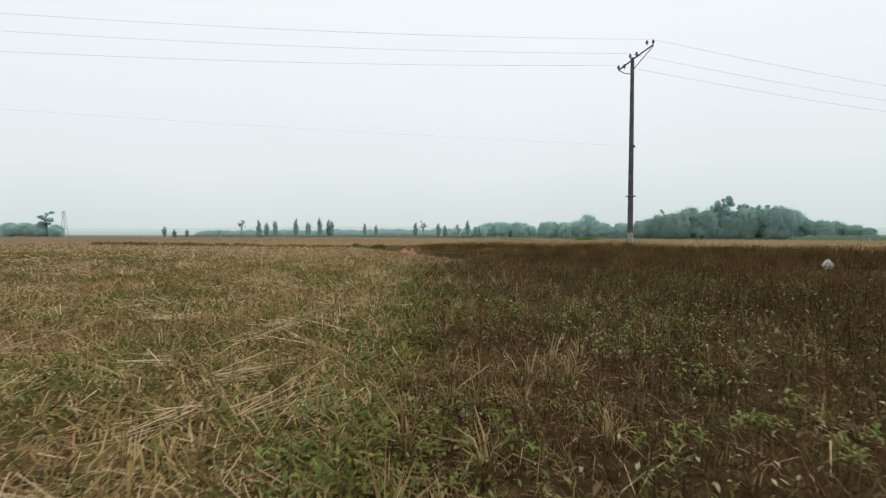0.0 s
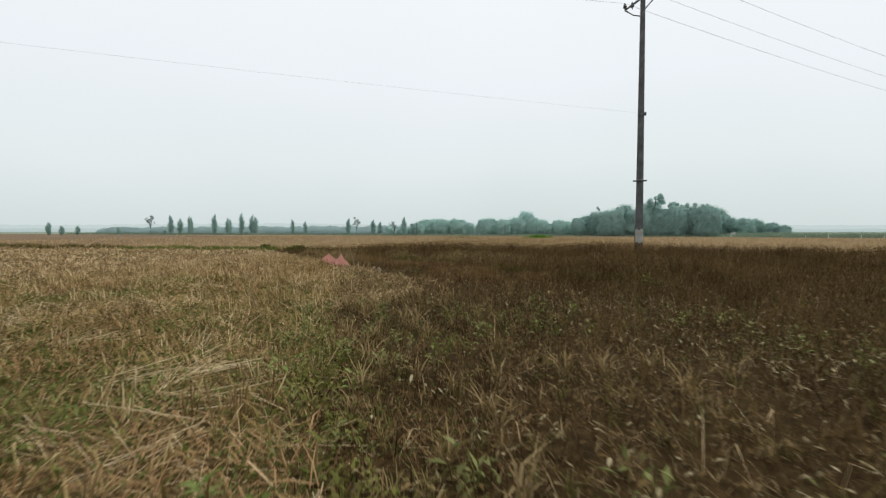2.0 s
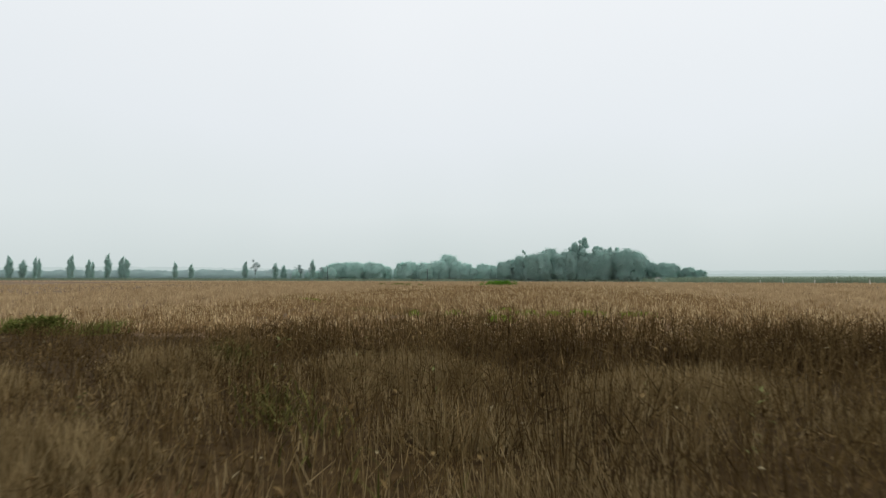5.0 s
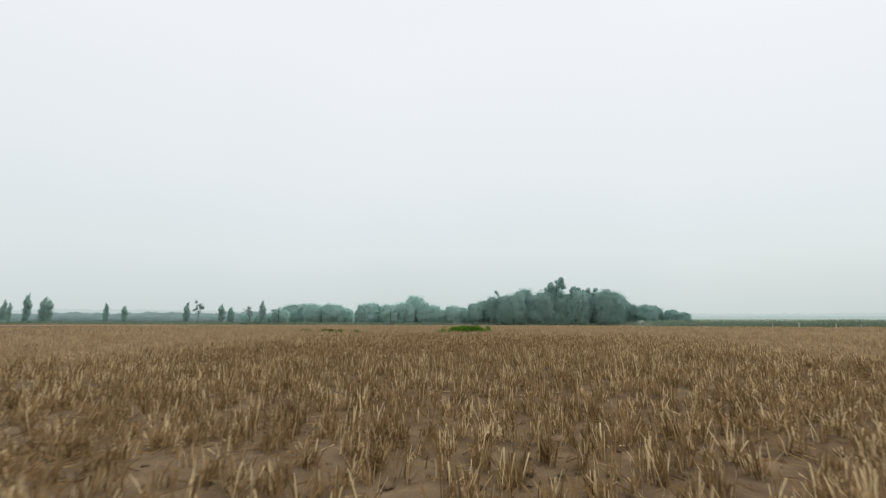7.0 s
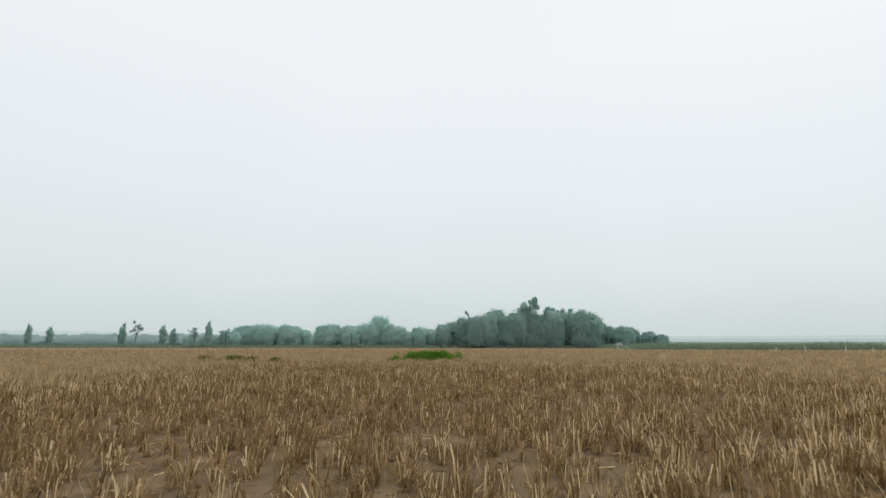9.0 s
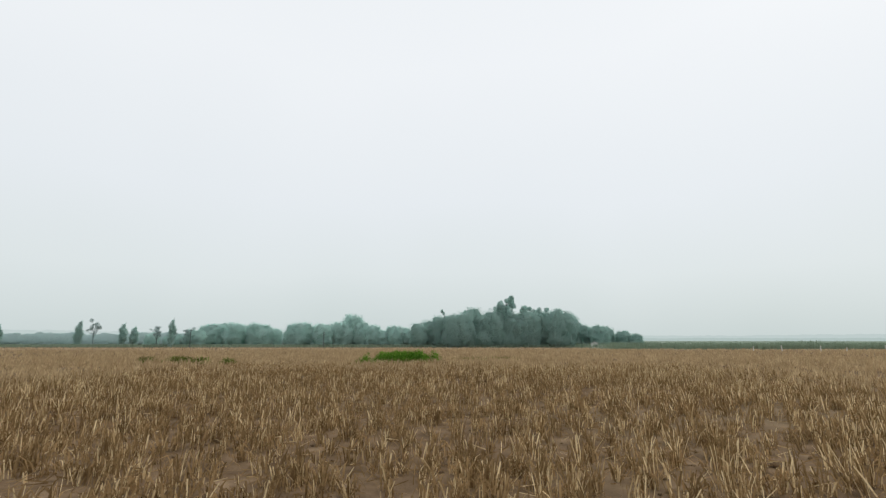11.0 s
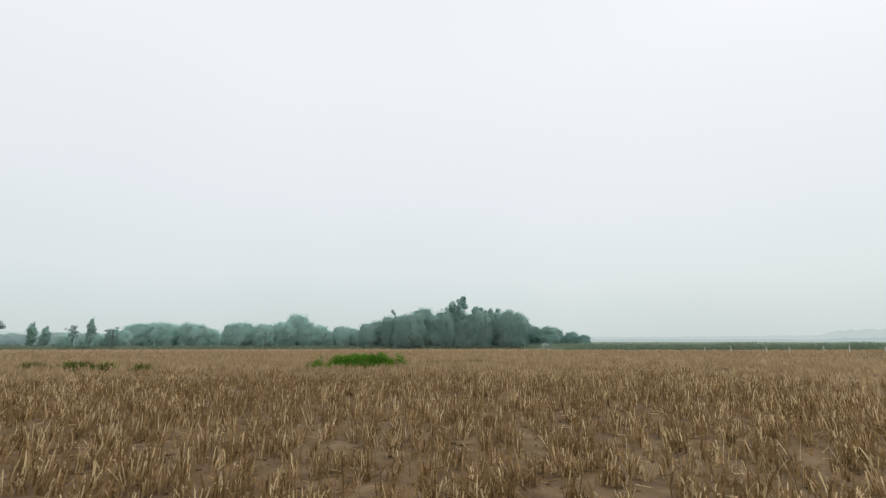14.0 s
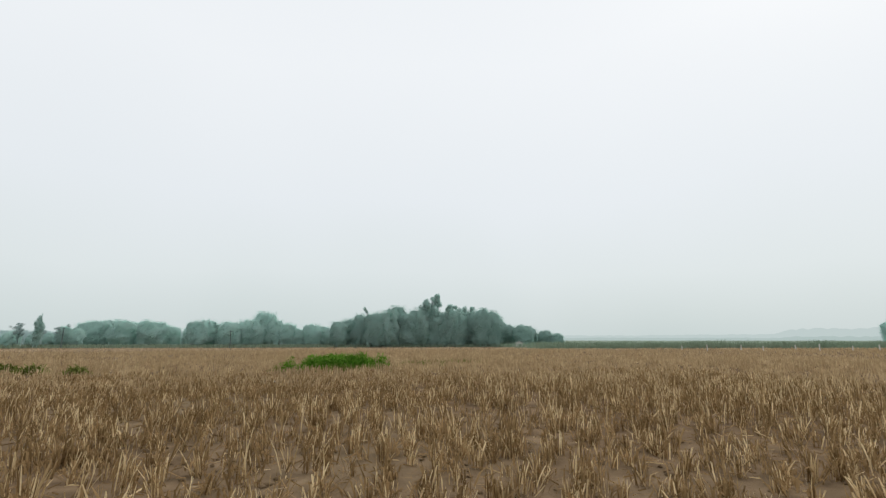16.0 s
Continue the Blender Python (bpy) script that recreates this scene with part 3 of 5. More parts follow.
def build_weeds():
    st = []
    for dens, x0, x1, y0, y1, w0, prism in ((190, -5, 13, -18, 5, 0.0062, False), (130, -14, 16, 3, 15.5, 0.009, False), (120, -9, 24, 11.6, 15.6, 0.011, False), (28, 8, 34, -20, 15, 0.013, False), (7, 14, 60, -40, 14.5, 0.030, False)):
        x, y = scatter(dens, x0, x1, y0, y1)
        k = in_weeds(x, y) & (x < border_x(y) + (12 if dens == 190 else 200)) & (RNG.random(len(x)) < 0.3 + 0.9 * patchy(x, y, 1.1, 2.2))
        x, y = x[k], y[k]
        n = len(x)
        h = weed_tall(x, y) * RNG.uniform(0.4, 1.25, n)
        az = RNG.uniform(0, 6.28, n)
        pit = np.pi / 2 - np.abs(RNG.normal(0.15, 0.35, n)).clip(0, 1.4)
        st.append(strands(x, y, ground_z(x, y) - 0.01, h, az, pit, w0 * RNG.uniform(0.6, 1.5, n), 0.5, prism))
        # side twigs
        for lev in (0.5, 0.85):
            bx, by = x + h * lev * np.cos(pit) * np.cos(az), y + h * lev * np.cos(pit) * np.sin(az)
            bz = ground_z(x, y) + h * lev * np.sin(pit)
            st.append(strands(bx, by, bz, h * RNG.uniform(0.15, 0.4, n), RNG.uniform(0, 6.28, n), RNG.uniform(0.2, 1.1, n), w0 * 0.7 * RNG.uniform(0.6, 1.5, n), 0.4, False))
    v, f = merge(*st)
    tagged(mesh_np("dead_weeds", v, f, M_DEAD), "dark brown dead weeds in a dense tangle of stems", "weeds", kind="stuff")
    # withered leaves, pale on the dark tangle
    lv, dk = [], []
    for dens, x0, x1, y0, y1, s in ((200, -5, 13, -18, 6, 1.0), (60, -14, 30, -20, 15.5, 1.6), (190, -9, 24, 11.6, 15.6, 1.7)):
        x, y = scatter(dens, x0, x1, y0, y1)
        k = in_weeds(x, y)
        x, y = x[k], y[k]
        n = len(x)
        z = ground_z(x, y) + RNG.uniform(0.01, 0.9, n) * weed_tall(x, y)
        pale = RNG.random(n) < 0.06 + 0.34 * patchy(x, y, 1.7, 8.0) ** 2 * np.exp(-((x - border_x(y) - 3) / 5) ** 2)
        pale &= RNG.random(n) < np.clip((1 - y) / 4, 0.1, 1)
        L, W, P = s * RNG.uniform(0.018, 0.050, n), s * RNG.uniform(0.009, 0.024, n), RNG.normal(0.2, 0.5, n)
        lv.append(leaf_mesh(x[pale], y[pale], z[pale], L[pale], W[pale], P[pale]))
        q = ~pale
        dk.append(leaf_mesh(x[q], y[q], z[q], L[q], W[q], P[q]))
    v, f = merge(*lv)
    tagged(mesh_np("withered_leaves", v, f, M_PALE), "pale withered leaves caught in the dead weeds", "dead leaves", kind="stuff")
    v, f = merge(*dk)
    tagged(mesh_np("brown_leaves", v, f, M_DEAD), "dark brown shrivelled leaves on the dead weeds", "dead leaves", kind="stuff")
    # flat litter of broken stems and leaf scraps on the soil
    x, y = scatter(410, -5, 12.5, -18, 5)
    k = in_weeds(x + 0.25, y) & (x < border_x(y) + 6.5)
    x, y = x[k], y[k]
    x2, y2 = scatter(110, -12, 20, -6, 14)
    k = in_weeds(x2, y2)
    x, y = np.concatenate([x, x2[k]]), np.concatenate([y, y2[k]])
    n = len(x)
    h = n // 2
    a = arcs(x[:h], y[:h], ground_z(x[:h], y[:h]) + RNG.uniform(0.002, 0.04, h), RNG.uniform(0.05, 0.2, h), RNG.uniform(0, 6.28, h), RNG.normal(0.5, 0.5, h), RNG.uniform(0.003, 0.007, h), RNG.uniform(0.2, 1.2, h))
    b = leaf_mesh(x[h:], y[h:], ground_z(x[h:], y[h:]) + RNG.uniform(0.004, 0.06, n - h), RNG.uniform(0.015, 0.05, n - h), RNG.uniform(0.006, 0.017, n - h), RNG.normal(0.2, 0.4, n - h))
    v, f = merge(a, b)
    tagged(mesh_np("weed_litter", v, f, M_LITTER), "brown broken stems and leaf scraps covering the soil", "litter", kind="stuff")
    # living sprouts
    cx, cy = scatter(11.0, -8, 14, -18, 12)
    lushness = 0.8 * np.clip(patchy(cx, cy, 1.9, 4.4) * 1.8 - 0.45, 0.06, 1) * np.clip((-cy) / 5, 0.12, 1)
    k = (cx > border_x(cy) - 0.9) & (cy < edge_y(cx)) & (RNG.random(len(cx)) < lushness + np.exp(-((cx - border_x(cy) + 0.1) / 0.7) ** 2) * np.clip((1 - cy) / 4, 0.1, 1))
    cx, cy = cx[k], cy[k]
    per = 10
    n = len(cx) * per
    size = np.repeat(RNG.uniform(0.45, 0.95, len(cx)) * np.where(RNG.random(len(cx)) < 0.08, 1.5, 1), per)
    X, Y = np.repeat(cx, per) + RNG.normal(0, 0.05, n) * size, np.repeat(cy, per) + RNG.normal(0, 0.05, n) * size
    v, f = leaf_mesh(X, Y, ground_z(X, Y) + RNG.uniform(0.15, 1.0, n) * weed_tall(X, Y) * np.minimum(size, 1), size * RNG.uniform(0.04, 0.085, n), size * RNG.uniform(0.014, 0.034, n), RNG.uniform(0.1, 1.0, n))
    tagged(mesh_np("green_sprouts", v, f, M_SPROUT), "green broad-leaved sprouts among the dead weeds", "sprouts", kind="stuff")
    # broad-leaved weeds crowding along the border
    t = RNG.uniform(-16.5, -4.5, 15000)
    off = RNG.normal(0.05, 0.34, 15000)
    k = RNG.random(15000) < np.clip(patchy(off * 3, t, 0.8, 1.7) * 1.9 - 0.45, 0.05, 0.9)
    t, off = t[k], off[k]
    x, n = border_x(t) + off, len(t)
    v, f = leaf_mesh(x, t, ground_z(x, t) + RNG.uniform(0.01, 0.15, n) * np.exp(-(off / 0.6) ** 2), RNG.uniform(0.025, 0.065, n), RNG.uniform(0.012, 0.028, n), RNG.normal(0.25, 0.5, n))
    tagged(mesh_np("border_weeds", v, f, M_BORDER), "crowded green broad-leaved weeds along the plot border", "weeds", kind="stuff")
    # winding low green strip across the plot, with dead grass beside it
    way = np.array([(-8.4, 11.7), (-5.2, 8.6), (-3.2, 6.6), (-1.6, 5.6), (-0.3, 4.9), (1.2, 4.0), (2.8, 3.1), (5.5, 2.0)])
    t = RNG.random(9000) * (len(way) - 1)
    x = np.interp(t, range(len(way)), way[:, 0]) + RNG.normal(0, 0.16, len(t))
    y = np.interp(t, range(len(way)), way[:, 1]) + 0.15 * np.sin(5 * t) + RNG.normal(0, 0.16, len(t))
    k = in_weeds(x, y) & (RNG.random(len(t)) < np.clip(1.5 * patchy(x, y, 0.8, 9.0) - 0.45, 0.03, 0.8))
    x, y = x[k], y[k]
    n = len(x)
    v, f = arcs(x, y, ground_z(x, y) + RNG.uniform(0.0, 0.12, n), RNG.uniform(0.12, 0.30, n), RNG.uniform(0, 6.28, n), RNG.uniform(0.6, 1.5, n), RNG.uniform(0.008, 0.02, n), RNG.uniform(0.2, 1.4, n))
    tagged(mesh_np("green_strip", v, f, M_DULLGRASS), "narrow winding strip of green grass in the weeds", "grass", kind="stuff")


build_weeds()


def broad_leaves(x, y, z, length, width, az, pitch, curl):
    """Pointed oval leaves of three segments: folded along the midrib and curling down to the tip."""
    n = len(x)
    h = np.stack([np.cos(az), np.sin(az), np.zeros(n)], 1)
    s = np.stack([-np.sin(az), np.cos(az), np.zeros(n)], 1)
    up = np.array([[0, 0, 1.0]])
    p = [np.stack([x, y, z], 1)]
    for i in range(3):
        a = (pitch - curl * i / 2)[:, None]
        p.append(p[-1] + (h * np.cos(a) + up * np.sin(a)) * (length / 3)[:, None])
    w = (width / 2)[:, None]
    lift = up * (width * 0.22)[:, None]
    v = np.stack([p[0], p[1] + s * w * 0.9 + lift, p[1], p[1] - s * w * 0.9 + lift, p[2] + s * w + lift, p[2], p[2] - s * w + lift, p[3]], 1).reshape(-1, 3)
    o = (np.arange(n) * 8)[:, None]
    tri = [[0, 1, 2], [0, 2, 3], [4, 7, 5], [5, 7, 6], [1, 4, 5], [1, 5, 2], [2, 5, 6], [2, 6, 3]]
    return v, np.concatenate([o + np.array([t]) for t in tri], 0)


def build_broadleaf():
    """Young broad-leaved plants, and drifts of pale fallen leaves over the dark plot."""
    cx, cy = scatter(11.0, -4, 17, -17, 3)
    d = cx - border_x(cy)
    keep = (d > -0.7) & (d < 11) & (RNG.random(len(cx)) < np.clip(patchy(cx, cy, 2.3, 1.4) * 2.0 - 0.62, 0.04, 1) * np.clip((0.5 - cy) / 6, 0.1, 1) + 0.45 * np.exp(-((d + 0.2) / 0.55) ** 2) * np.clip((-2 - cy) / 3, 0, 1))
    cx, cy = cx[keep], cy[keep]
    per = 8
    n = len(cx) * per
    size = np.repeat(RNG.uniform(0.55, 1.25, len(cx)), per)
    az = np.repeat(RNG.uniform(0, 6.28, len(cx)), per) + np.tile(np.arange(per) * 2.4, len(cx)) + RNG.normal(0, 0.25, n)
    stem = np.tile(np.arange(per) / per, len(cx)) * 0.13 * size
    X, Y = np.repeat(cx, per) + 0.012 * np.cos(az), np.repeat(cy, per) + 0.012 * np.sin(az)
    base_z = ground_z(X, Y) + 0.03 + 0.35 * weed_tall(X, Y)
    v, f = broad_leaves(X, Y, base_z + stem, size * RNG.uniform(0.05, 0.095, n), size * RNG.uniform(0.016, 0.032, n), az, RNG.uniform(0.1, 0.9, n), RNG.uniform(0.3, 1.2, n))
    st = strands(cx, cy, ground_z(cx, cy), 0.03 + 0.35 * weed_tall(cx, cy) + 0.13 * size[::per], RNG.uniform(0, 6.28, len(cx)), np.full(len(cx), 1.5), np.full(len(cx), 0.005), 0.6, False)
    lush = np.repeat(RNG.random(len(cx)) < 0.4, per)
    tri = f.reshape(8, n, 3)
    for pick, material, label in ((lush, M_LUSHWEED, "fresh green broad-leaved young plants in the weeds"), (~lush, M_SPROUT, "dull green broad-leaved young plants in the weeds")):
        tagged(mesh_np("young_plants", v, tri[:, pick].reshape(-1, 3), material), label, "young plants", kind="stuff")
    tagged(mesh_np("plant_stems", st[0], st[1], M_SPROUT), "thin green stems of the young plants", "plant stems", kind="stuff")
    # pale leaves fallen in drifts
    x, y = scatter(95, -4, 16, -17, 3)
    d = x - border_x(y)
    drift = np.clip(patchy(x, y, 1.5, 8.0) * 2.4 - 1.0, 0.0, 1) * np.clip(patchy(x, y, 0.45, 2.6) * 2.0 - 0.5, 0.05, 1)
    k = (d > 0.2) & (RNG.random(len(x)) < (0.06 + 0.8 * drift) * np.clip((0 - y) / 5, 0.12, 1) * np.clip(d / 1.2, 0.15, 1))
    x, y = x[k], y[k]
    n = len(x)
    v, f = broad_leaves(x, y, ground_z(x, y) + (0.25 + 0.5 * RNG.random(n)) * weed_tall(x, y), RNG.uniform(0.03, 0.085, n), RNG.uniform(0.010, 0.024, n), RNG.uniform(0, 6.28, n), RNG.normal(0.1, 0.35, n), RNG.uniform(-0.5, 0.9, n))
    tagged(mesh_np("fallen_leaves", v, f, M_PALE), "pale dry leaves fallen in drifts on the dark weeds", "fallen leaves", kind="stuff")
    # thin curved dry stalks above the tangle
    x, y = scatter(5, -4, 15, -17, 5)
    k = in_weeds(x, y) & (x < border_x(y) + 9)
    x, y = x[k], y[k]
    n = len(x)
    v, f = arcs(x, y, ground_z(x, y), RNG.uniform(0.2, 0.45, n), RNG.uniform(0, 6.28, n), RNG.uniform(0.5, 1.4, n), RNG.uniform(0.003, 0.006, n), RNG.uniform(0.3, 1.5, n))
    tagged(mesh_np("dry_stalks", v, f, M_STRAW), "thin pale curved grass stalks over the dark weeds", "dry stalks", kind="stuff")


build_broadleaf()


ROSETTES = [(8.59, -14.26), (9.16, -13.8), (9.83, -13.35), (9.93, -11.98), (9.82, -9.88), (9.62, -9.7), (9.5, -9.95), (6.76, -6.14), (10.12, -12.86), (10.62, -13.22), (8.19, -14.73), (6.34, -11.39), (8.77, -7.9), (8.4, -9.94), (8.21, -8.67), (7.76, -9.29), (5.2, -9.4), (5.05, -9.6), (5.9, -10.2), (8.9, -8.1), (6.4, -6.4), (6.1, -5.9), (7.2, -13.0), (4.4, -8.2)]


def build_rosettes():
    """Leafy green plants standing in small groups in the dark plot and on its border."""
    c = np.repeat(np.array(ROSETTES), 4, 0) + RNG.normal(0, 0.13, (len(ROSETTES) * 4, 2))
    per = 9
    n = len(c) * per
    size = np.repeat(RNG.uniform(0.4, 0.95, len(c)), per)
    az = np.repeat(RNG.uniform(0, 6.28, len(c)), per) + np.tile(np.arange(per) * 2.4, len(c))
    X, Y = np.repeat(c[:, 0], per), np.repeat(c[:, 1], per)
    z = ground_z(X, Y) + 0.02 + 0.2 * weed_tall(X, Y) + np.tile(np.arange(per) / per, len(c)) * 0.10 * size
    v, f = broad_leaves(X, Y, z, size * RNG.uniform(0.06, 0.11, n), size * RNG.uniform(0.020, 0.036, n), az, RNG.uniform(0.2, 1.0, n), RNG.uniform(0.4, 1.3, n))
    tagged(mesh_np("leafy_plants", v, f, M_LUSHWEED), "small groups of leafy green plants in the dark weeds", "young plants", kind="stuff")
    # wisps of dry grass and low russet growth beside the border
    y = RNG.uniform(-15.5, 0.5, 240)
    x = border_x(y) + RNG.uniform(0.2, 6.5, 240) * RNG.random(240)
    v, f = tufts(x, y, 26, RNG.uniform(0.16, 0.34, 240))
    tagged(mesh_np("grass_wisps", v, f, M_TANGRASS), "wispy tan grass tufts in the dark weeds", "grass", kind="stuff")
    y = RNG.uniform(-15.5, 1.5, 16000)
    d = np.abs(RNG.normal(0.9, 0.9, 16000))
    x = border_x(y) + d
    k = RNG.random(16000) < np.clip(patchy(x, y, 0.8, 5.5) * 1.8 - 0.4, 0.05, 1)
    x, y = x[k], y[k]
    n = len(x)
    v, f = arcs(x, y, ground_z(x, y), RNG.uniform(0.05, 0.16, n), RNG.uniform(0, 6.28, n), RNG.uniform(0.3, 1.4, n), RNG.uniform(0.004, 0.009, n), RNG.uniform(0.2, 1.5, n))
    tagged(mesh_np("russet_weeds", v, f, M_RUSSET), "low russet dead weeds beside the plot border", "weeds", kind="stuff")


build_rosettes()


def build_spilled_straw():
    """Straw and dead grass spilled over the border into the dark plot."""
    y = RNG.uniform(-3.2, 3.4, 9000)
    reach = np.interp(y, [-3.2, -0.6, 0.3, 1.0, 1.7, 3.4], [0.3, 1.6, 1.9, 1.5, 1.0, 0.1])
    x = border_x(y) + reach * RNG.uniform(-0.1, 1.15, 9000)
    k = RNG.random(9000) < np.clip(patchy(x, y, 0.55, 4.2) * 1.9 - 0.35, 0.12, 1)
    x, y = x[k], y[k]
    n = len(x)
    h = n // 2
    lie = strands(x[:h], y[:h], ground_z(x[:h], y[:h]) + RNG.uniform(0.01, 0.08, h), RNG.uniform(0.08, 0.28, h), RNG.uniform(0, 6.28, h), RNG.normal(0.2, 0.3, h), RNG.uniform(0.005, 0.010, h), 0.7, True)
    tagged(mesh_np("spilled_straw", *lie, M_STRAW), "straw spilled over the border into the weeds", "straw", kind="stuff")
    stand = arcs(x[h:], y[h:], ground_z(x[h:], y[h:]), RNG.uniform(0.10, 0.30, n - h), RNG.uniform(0, 6.28, n - h), RNG.uniform(0.4, 1.4, n - h), RNG.uniform(0.006, 0.012, n - h), RNG.uniform(0.2, 1.4, n - h))
    tagged(mesh_np("border_grass", *stand, M_TANGRASS), "tan dead grass along the plot border", "grass", kind="stuff")


build_spilled_straw()


def build_straw_detail():
    """Bundles of long straw, and reddish matted patches, over the straw plot."""
    n = 90
    cy = RNG.uniform(-16.5, -1, n)
    cx = border_x(cy) - 0.3 - 6.5 * RNG.random(n) ** 1.3
    per = RNG.integers(4, 22, n)
    idx = np.repeat(np.arange(n), per)
    m = len(idx)
    az = RNG.uniform(0, 6.28, n)[idx] + RNG.normal(0, 0.16, m)
    X, Y = cx[idx] + RNG.normal(0, 0.05, m), cy[idx] + RNG.normal(0, 0.05, m)
    v, f = strands(X, Y, ground_z(X, Y) + RNG.uniform(0.03, 0.11, m), RNG.uniform(0.25, 0.65, m), az, RNG.normal(0.10, 0.12, m), RNG.uniform(0.005, 0.010, m), 0.7, True)
    tagged(mesh_np("straw_bundles", v, f, M_LONGSTRAW), "loose bundles of long pale straw on the plot", "straw", kind="stuff")
    x, y = scatter(220, -6, 9, -17, 6)
    k = in_straw(x, y) & (x > border_x(y) - 8) & (RNG.random(len(x)) < np.clip(patchy(x, y, 1.3, 9.4) * 2.6 - 1.35, 0, 1))
    x, y = x[k], y[k]
    n = len(x)
    v, f = arcs(x, y, ground_z(x, y) + RNG.uniform(0.02, 0.10, n), RNG.uniform(0.08, 0.24, n), RNG.uniform(0, 6.28, n), RNG.uniform(0.0, 1.2, n), RNG.uniform(0.006, 0.012, n), RNG.uniform(0.2, 1.3, n))
    tagged(mesh_np("rusty_straw", v, f, M_RUSTSTRAW), "rust-brown matted straw patches on the plot", "straw", kind="stuff")
    x, y = scatter(420, -5, 9.2, -17.5, 0)
    k = in_straw(x, y) & (x > border_x(y) - 7) & (RNG.random(len(x)) < np.clip(patchy(x, y, 0.9, 3.7) * 2.6 - 1.30, 0, 0.8))
    x, y = x[k], y[k]
    n = len(x)
    v, f = leaf_mesh(x, y, ground_z(x, y) + RNG.uniform(0.01, 0.12, n), RNG.uniform(0.03, 0.10, n), RNG.uniform(0.008, 0.022, n), RNG.uniform(0.1, 1.2, n))
    tagged(mesh_np("straw_weeds", v, f, M_LUSHWEED), "fresh green weed patches coming through the straw", "weeds", kind="stuff")


build_straw_detail()


def build_grass_tufts():
    # green and straw-coloured grass tufts over both southern plots
    cx, cy = scatter(22, -6, 13, -18, 6)
    lush = np.exp(-((cx - border_x(cy)) / 0.9) ** 2) + 0.5 * np.clip(patchy(cx, cy, 1.9, 4.4) * 2.2 - 0.9, 0, 1)
    keep = (cy < edge_y(cx)) & (RNG.random(len(cx)) < (0.30 + 0.7 * lush) * np.clip((1.5 - cy) / 5, 0.08, 1))
    cx, cy = cx[keep], cy[keep]
    pick = RNG.random(len(cx)) < 0.55
    v, f = tufts(cx[pick], cy[pick], 14, RNG.uniform(0.06, 0.17, int(pick.sum())))
    tagged(mesh_np("grass_tufts", v, f, M_GREEN), "small green grass tufts among straw and weeds", "grass", kind="stuff")
    q = ~pick
    v, f = tufts(cx[q], cy[q], 14, RNG.uniform(0.10, 0.24, int(q.sum())))
    tagged(mesh_np("dry_grass_tufts", v, f, M_DRYGRASS), "small dry olive-brown grass tufts among the weeds", "grass", kind="stuff")


build_grass_tufts()


def build_clods():
    # crumbled lumps of soil on the bare spots
    x, y = scatter(16, -14, 3, 15, 49)
    k = RNG.random(len(x)) < bare_soil(x, y) ** 2
    x, y = x[k], y[k]
    n = len(x)
    s = RNG.uniform(0.012, 0.04, n) * np.where(RNG.random(n) < 0.12, 1.7, 1)
    dirs = np.array([[1, 0, 0], [0, 1, 0], [-1, 0, 0], [0, -1, 0], [0, 0, 0.7], [0, 0, -0.4]])
    jit = RNG.uniform(0.6, 1.3, (n, 6, 1))
    v = (np.stack([x, y, ground_z(x, y) + s * 0.2], 1)[:, None, :] + dirs[None] * s[:, None, None] * jit).reshape(-1, 3)
    o = (np.arange(n) * 6)[:, None]
    f = np.concatenate([o + np.array([t]) for t in ((0, 1, 4), (1, 2, 4), (2, 3, 4), (3, 0, 4), (1, 0, 5), (2, 1, 5), (3, 2, 5), (0, 3, 5))], 0)
    tagged(mesh_np("soil_clods", v, f, M_SOIL), "crumbled brown soil clods between the stubble", "soil clods", kind="stuff")


build_clods()


# ---- grass bank and green patches ----
def grass_clump(name, label, material, spots, blades, h0, h1, w0, broad=False):
    """Grass or leaf growth over elliptical spots (x, y, rx, ry, weight)."""
    wts = np.array([s[2] * s[3] * s[4] for s in spots])
    idx = RNG.choice(len(spots), blades, p=wts / wts.sum())
    sp = np.array(spots)[idx]
    a, r = RNG.uniform(0, 6.28, blades), np.sqrt(RNG.random(blades)) * RNG.uniform(0.5, 1.4, blades)
    x, y = sp[:, 0] + sp[:, 2] * r * np.cos(a), sp[:, 1] + sp[:, 3] * r * np.sin(a)
    dome = np.clip(1.15 - 0.7 * r ** 2, 0.2, 1)
    h = RNG.uniform(h0, h1, blades) * dome
    if broad:
        v, f = leaf_mesh(x, y, ground_z(x, y) + h * RNG.uniform(0.1, 0.95, blades), RNG.uniform(0.08, 0.2, blades), w0 * RNG.uniform(0.6, 1.4, blades), RNG.uniform(0.0, 1.2, blades))
        v2, f2 = strands(x[::4], y[::4], ground_z(x[::4], y[::4]), h[::4], RNG.uniform(0, 6.28, len(h[::4])), np.full(len(h[::4]), 1.35), np.full(len(h[::4]), w0 * 0.3), 0.5, False)
        v, f = merge((v, f), (v2, f2))
    else:
        v, f = strands(x, y, ground_z(x, y) - 0.01, h, RNG.uniform(0, 6.28, blades), np.pi / 2 - np.abs(RNG.normal(0.3, 0.3, blades)).clip(0, 1.3), w0 * RNG.uniform(0.6, 1.5, blades), 0.15, False)
    return tagged(mesh_np(name, v, f, material), label, "grass", kind="stuff")


